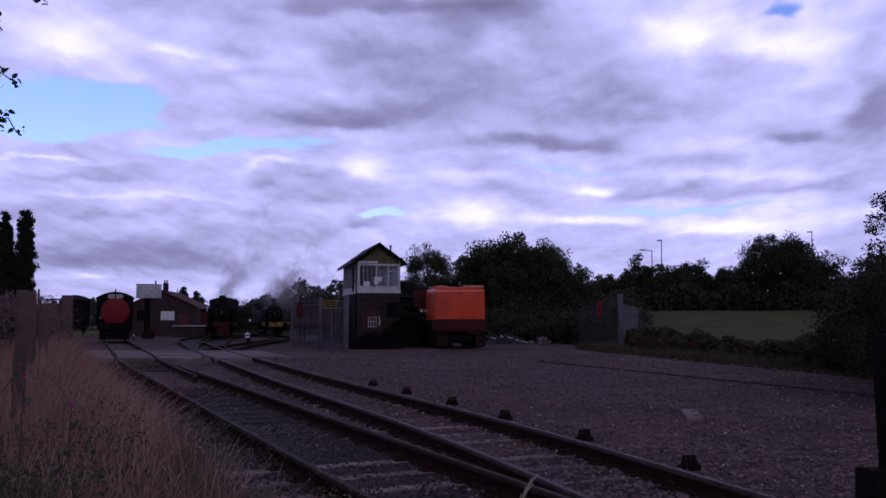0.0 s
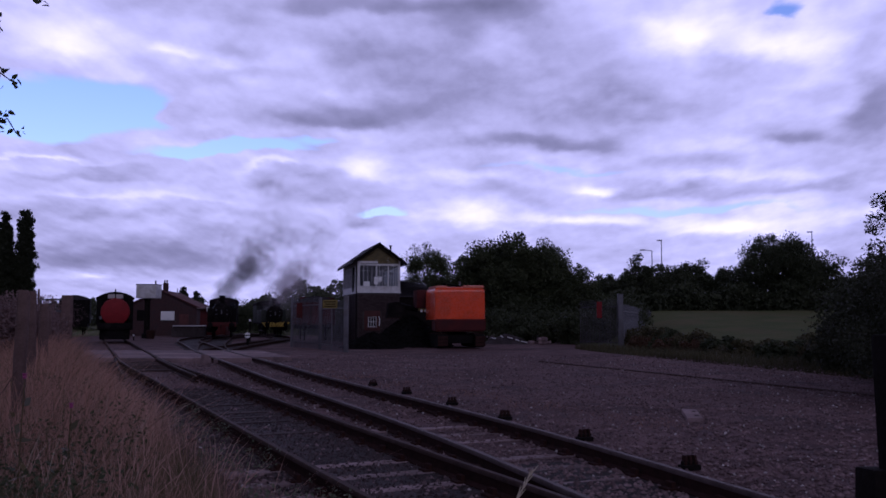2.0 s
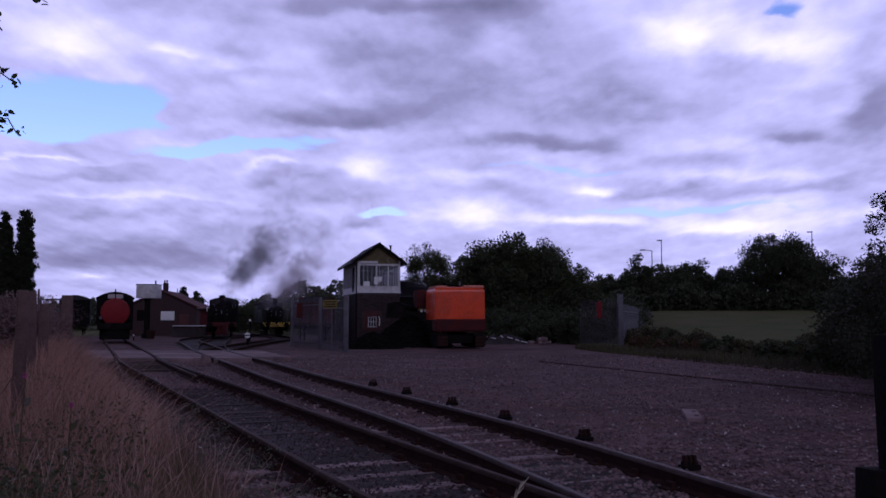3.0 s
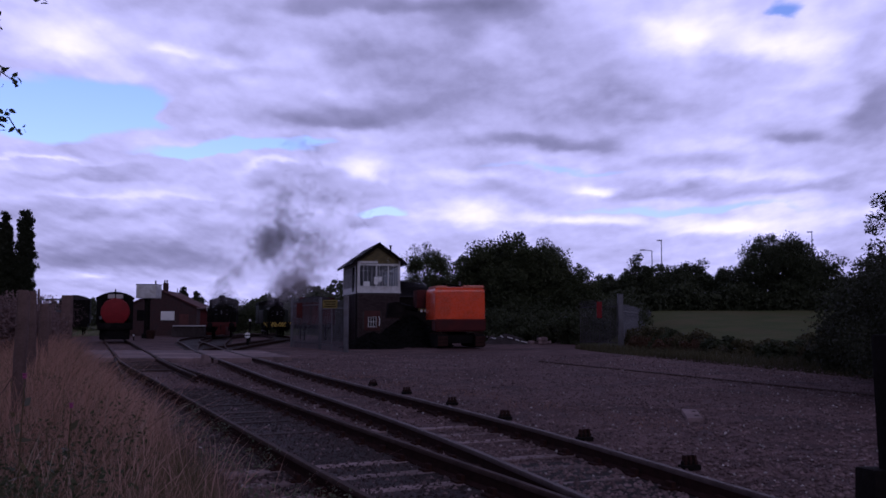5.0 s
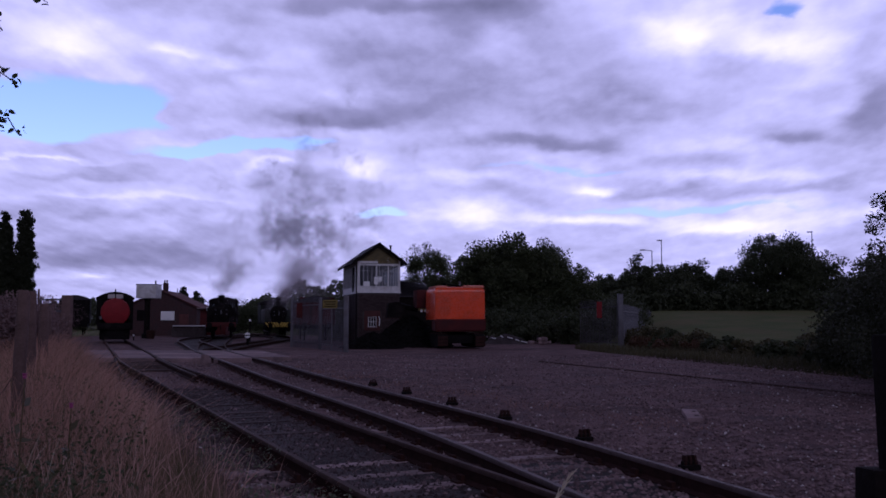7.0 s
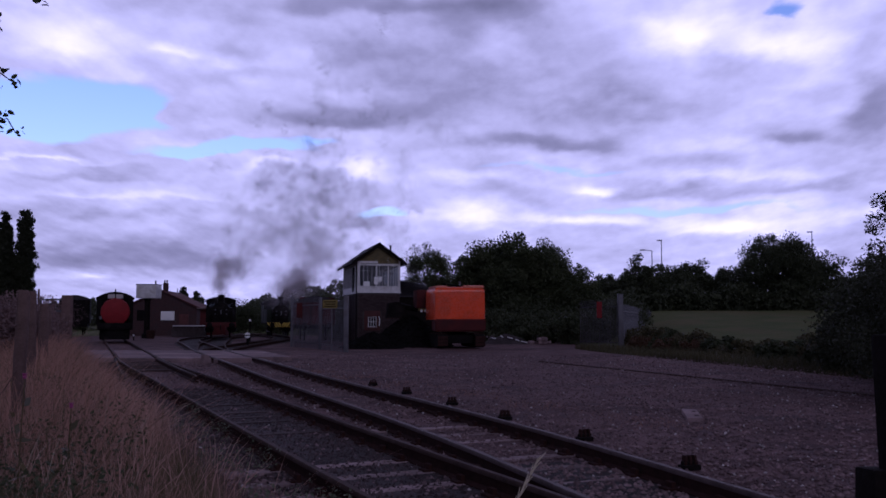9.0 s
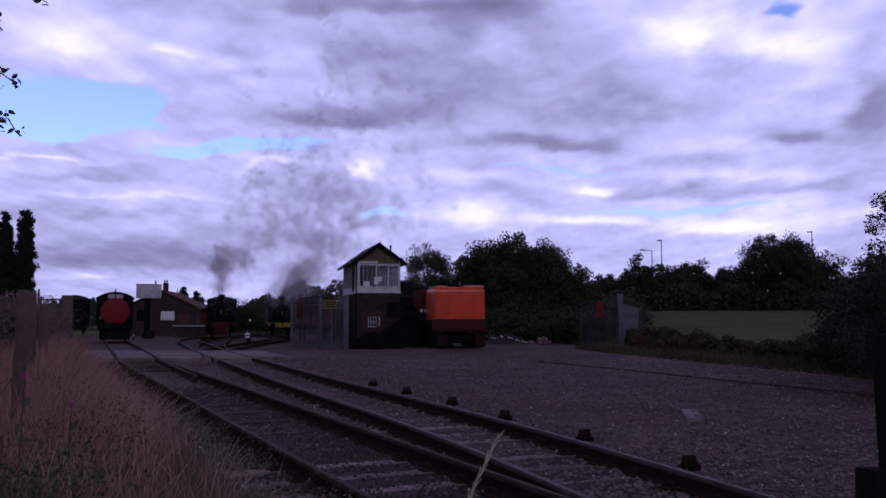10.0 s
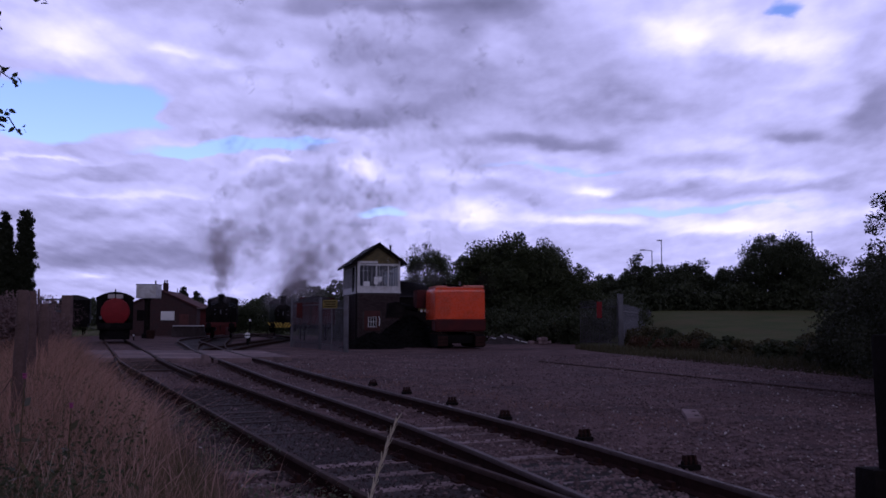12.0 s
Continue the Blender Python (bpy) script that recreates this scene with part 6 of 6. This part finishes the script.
def telegraph_pole(x, y, high):
    t = thing("telegraph_pole", pose(x, y, 0), "thin dark pole beyond the station roof", "pole")
    part("pole", rod(bmesh.new(), (0, 0, -0.2), (0, 0, high), 0.09, 0.06, 8), M["dark_post"], t)


telegraph_pole(-31.3, 100.0, 5.3)


# ---- near growth ----
tree((12.2, 18.5, 0), 3.75, 0.1, (3.6, 2.8, 1.9), "overgrown hawthorn bush with twiggy edges", 61, 240, 90000, 0.036, "poplar", name="hawthorn_bush")
tree((9.15, 17.2, 0), 4.4, 0.02, (0.5, 0.5, 1.0), "young twiggy hawthorn shoots beside the bush", 62, 60, 3200, 0.028, "poplar", name="hawthorn_shoot", spread=0.3)


def hanging_branch():
    t = thing("hanging_branch", pose(-2.9, 4.6, 3.1), "leafy twigs hanging from an overhead branch", "branch")
    bm = bmesh.new()
    tips = []
    rng = random.Random(9)
    for pts in ([(0.0, 0, 0.35), (0.30, 0, 0.02), (0.44, 0, -0.08), (0.51, 0.02, -0.13)], [(0.0, 0, 0.1), (0.32, 0, -0.26), (0.44, 0, -0.36), (0.50, 0, -0.34), (0.55, 0, -0.42)],
                [(0.0, 0, 0.5), (0.34, 0, 0.34), (0.40, 0, 0.24), (0.44, 0, 0.16)], [(0.0, 0, 0.9), (0.40, 0, 0.44), (0.58, 0, 0.38), (0.66, 0, 0.345)]):
        for a, b in zip(pts, pts[1:]):
            rod(bm, a, b, 0.004, 0.003, 5)
        tips += pts[2:]
    part("twig", bm, M["bark"], t)
    lm = raw("leaf", [(0, 0, 0), (0.012, 0.010, 0.002), (0.011, 0.027, 0.005), (0, 0.045, 0), (-0.011, 0.027, 0.005), (-0.012, 0.010, 0.002)], [(0, 1, 2, 3), (0, 3, 4, 5)], M["leaf"])
    for p in tips:
        for i in range(6):
            piece("leaf", lm, t, Matrix.Translation(Vector(p) + Vector((rng.uniform(-0.05, 0.05), rng.uniform(-0.05, 0.05), rng.uniform(-0.05, 0.05))))
                  @ pose(0, 0, 0, rng.uniform(-70, 70), rng.uniform(-60, 60), rng.uniform(0, 360)))
    return t


branch = hanging_branch()


def grass_stalk():
    t = thing("grass_stalk", pose(-0.22, 1.55, 0), "single pale dry grass stalk swaying in the wind", "grass stalk")
    def bow(s):
        return Vector((0.22 * (s / 1.5) ** 3, 0, s))
    bm = bmesh.new()
    for i in range(12):
        rod(bm, bow(0.125 * i), bow(0.125 * (i + 1)), 0.0014 - 0.00006 * i, seg=6)
    part("stem", bm, M["straw"], t)
    bm = bmesh.new()
    for i in range(30):
        s = 1.33 + 0.0055 * i
        a = 2.4 * i
        rod(bm, bow(s), bow(s + 0.02) + Vector((0.006 * math.cos(a), 0.006 * math.sin(a), 0)), 0.0014, 0.0006, 5)
    for s, k in ((1.30, -0.035), (1.27, 0.02)):
        rod(bm, bow(s), bow(s + 0.05) + Vector((k, 0, 0)), 0.0018, 0.0008, 5)
    part("seed_head", bm, M["straw"], t, "feathery pale seed head")
    return t


stalk = grass_stalk()


# ---- smoke ----
def puff_mesh(name, seed, size, flakes, mat):
    """A soft ball of thin flakes."""
    rng = np.random.default_rng(seed)
    c = rng.normal(size=(flakes, 3)) * size * 0.42
    a = rng.normal(size=(flakes, 3))
    a /= np.linalg.norm(a, axis=1, keepdims=True)
    b = np.cross(a, rng.normal(size=(flakes, 3)))
    b /= np.linalg.norm(b, axis=1, keepdims=True)
    s = size * rng.uniform(0.55, 0.95, (flakes, 1))
    a, b = a * s, b * s
    v = np.stack([c - a - b, c + a - b, c + a + b, c - a + b], 1).reshape(-1, 3)
    f = np.arange(4 * flakes).reshape(-1, 4)
    uv = np.tile([(0, 0), (1, 0), (1, 1), (0, 1)], (flakes, 1))
    return raw(name, v.tolist(), f.tolist(), M[mat], uv)


PUFFS = {"thin_soot": [puff_mesh("smoke_puff", 75 + i, (0.55, 0.75, 0.95)[i], 13, "thin_soot") for i in range(3)],
         "steam": [puff_mesh("smoke_puff", 80 + i, (0.45, 0.65, 0.9)[i], 20, "steam") for i in range(3)],
         "mist": [puff_mesh("smoke_puff", 83 + i, (0.7, 0.95, 1.25)[i], 17, "mist") for i in range(3)],
         "veil": [puff_mesh("smoke_puff", 85 + i, (1.1, 1.5, 1.9)[i], 15, "veil") for i in range(3)]}


def glide(steady, rush, calm):
    """A way gone against age: a first rush that dies down to a steady pace."""
    return lambda age: steady * age + rush * (1 - math.exp(-age / calm))


def plume(mouth, births, seed, aside, up, wide, tall=1.0):
    """Puffs of smoke that leave a chimney one after another, rise, drift and spread. births: (time, kind).
    mouth(t) is the chimney's mouth; until its time a puff waits low under the boiler."""
    rng = random.Random(seed)
    out = []
    for born, kind in births:
        ob = new("smoke_puff", rng.choice(PUFFS[kind]))
        tagged(ob, "drifting puff of dark engine smoke" if "soot" in kind else "thin drifting puff of grey engine smoke", "smoke", "engine smoke")
        way = Vector((rng.gauss(0, 1), rng.gauss(0, 1), rng.gauss(0, 1)))
        way = way.normalized() * rng.random() ** 0.5
        way.z *= tall
        spin, haste = rng.uniform(-30, 30), rng.uniform(0.88, 1.12)

        def place(t):
            age = t - born
            if age < -0.01:
                return mouth(t) + Vector((0, 2.5, -6.2))
            age *= haste
            return mouth(max(born, 0.0)) + Vector((aside(age), 0, up(age) - 0.1)) + way * wide(age)
        times = {round(0.5 * i, 2) for i in range(25)}
        if born > 0.1:
            times = {t for t in times if abs(t - born) > 0.2} | {round(born - 0.1, 2), round(born, 2), round(min(12.0, born + 0.25), 2), 0.0, 12.0}
        out.append((ob, [(t, Matrix.Translation(place(t)) @ pose(0, 0, 0, 0, 0, spin * t / 6)) for t in sorted(times)]))
    return out


def motions():
    # the black engine eases forward, the striped one draws ahead
    def roll(engine, wheels, line, runs):
        rows = [(t, along(line, y)) for t, y in runs]
        walk(engine, rows)
        y0 = runs[0][1]
        for w in wheels:
            c = w.matrix_basis.translation.copy()
            walk(w, [(t, Matrix.Translation(c) @ pose(0, 0, 0, 0, 90, 0) @ Matrix.Rotation(-(y0 - y) / 0.58, 4, "Z")) for t, y in runs])

    black = [(0, 71.0), (2, 71.0), (4, 70.8), (6, 70.4), (7, 70.0), (8, 69.6), (9, 69.1), (10, 68.5), (11, 67.9), (12, 67.3)]
    striped = [(0, 81.0), (1.5, 80.9), (3, 80.3), (4, 80.0), (5, 79.5), (6, 78.9), (7, 78.2), (8, 77.4), (9, 76.5), (10, 75.5), (11, 74.4), (12, 73.4)]
    roll(engine_black, wheels_black, TRACK_BAY, black)
    roll(engine_striped, wheels_striped, TRACK_SHED, striped)

    def mouth(line, runs, high):
        def f(t):
            y = float(np.interp(t, [r[0] for r in runs], [r[1] for r in runs]))
            return along(line, y) @ Vector((0, 0.85, high))
        return f

    rng = random.Random(21)

    def puffs(t0, t1, kind, count):
        return [(t0 + (t1 - t0) * (i + rng.random()) / count, kind) for i in range(count)]

    chimney_a, chimney_b = mouth(TRACK_BAY, black, 3.55), mouth(TRACK_SHED, striped, 3.6)
    # the black engine: a burst of soot, then thin wisps, then a steady upright column
    def burst(a):
        return 0.08 + 1.55 * (1 - math.exp(-a / 1.2)) + 0.16 * max(0.0, a - 2.6) ** 2
    moves = plume(chimney_a, puffs(-3.2, -0.8, "thin_soot", 8) + puffs(-0.7, 0.9, "thin_soot", 22) + puffs(0.9, 2.9, "thin_soot", 8)
                  + puffs(-0.3, 2.4, "thin_soot", 82), 5, glide(0.85, 1.2, 0.8), glide(0.92, 1.5, 0.8), burst, 1.15)
    moves += plume(chimney_a, puffs(-6.0, -1.0, "veil", 8) + puffs(2.6, 7.6, "mist", 14) + puffs(4.6, 7.6, "thin_soot", 9) + puffs(3.0, 7.6, "veil", 8), 7,
                   glide(0.45, 0.1, 0.8), glide(0.85, 0.7, 0.8), lambda a: 0.1 + 0.32 * a + 0.03 * a * a)
    moves += plume(chimney_a, puffs(7.5, 11.9, "steam", 44) + puffs(7.7, 11.6, "veil", 8), 9,
                   glide(0.02, -0.12, 0.8), glide(0.95, 1.5, 0.7), lambda a: 0.10 + 0.36 * a)
    # the striped engine: grey smoke that leans away and thins out
    moves += plume(chimney_b, puffs(-2.5, 11.9, "mist", 84) + puffs(8.5, 11.9, "thin_soot", 8), 6, glide(0.66, 0.4, 0.9), glide(0.66, 0.65, 0.8),
                   lambda a: 0.2 + 0.36 * a + 0.11 * max(0.0, a - 3.0) ** 2)
    moves += plume(chimney_b, puffs(-7.0, -1.5, "veil", 10) + puffs(-1.5, 11.8, "veil", 54), 8, glide(0.66, 0.4, 0.9), glide(0.66, 0.65, 0.8),
                   lambda a: 0.2 + 0.50 * a + 0.04 * a * a)
    for ob, rows in moves:
        walk(ob, rows)

    # wind in the near growth
    walk(branch, [(t, pose(-2.9, 4.6, 3.1, 0, 0.5 * math.sin(0.9 * t), 0.4 * math.sin(1.3 * t))) for t in np.arange(0, 12.01, 0.5)])
    # tip of the stalk: seconds, metres aside from its root, metres up
    tips = [(0, 0.383, 1.39), (0.4, 0.376, 1.454), (0.8, 0.375, 1.41), (1.2, 0.371, 1.422), (1.6, 0.38, 1.394), (2, 0.382, 1.404), (2.4, 0.371, 1.36), (2.8, 0.371, 1.401), (3.2, 0.359, 1.343), (4, 0.371, 1.295), (4.8, 0.392, 1.3), (5.6, 0.417, 1.315), (6, 0.429, 1.353), (6.4, 0.441, 1.353), (6.8, 0.456, 1.402), (7.2, 0.449, 1.412), (8, 0.428, 1.424), (8.8, 0.404, 1.428), (9.2, 0.388, 1.433), (9.4, 0.372, 1.45), (9.6, 0.33, 1.436), (9.8, 0.319, 1.458), (10, 0.322, 1.458), (10.2, 0.269, 1.413), (10.4, 0.2, 1.455), (10.6, 0.109, 1.463), (10.8, 0.009, 1.46), (11, -0.062, 1.407), (11.5, -0.009, 1.411), (12, 0.137, 1.46)]
    walk(stalk, [(t, pose(-0.22, 1.55, z - 1.5 * math.cos(math.asin((x - 0.22) / 1.5)), 0, math.degrees(math.asin((x - 0.22) / 1.5)), 0)) for t, x, z in tips])


motions()
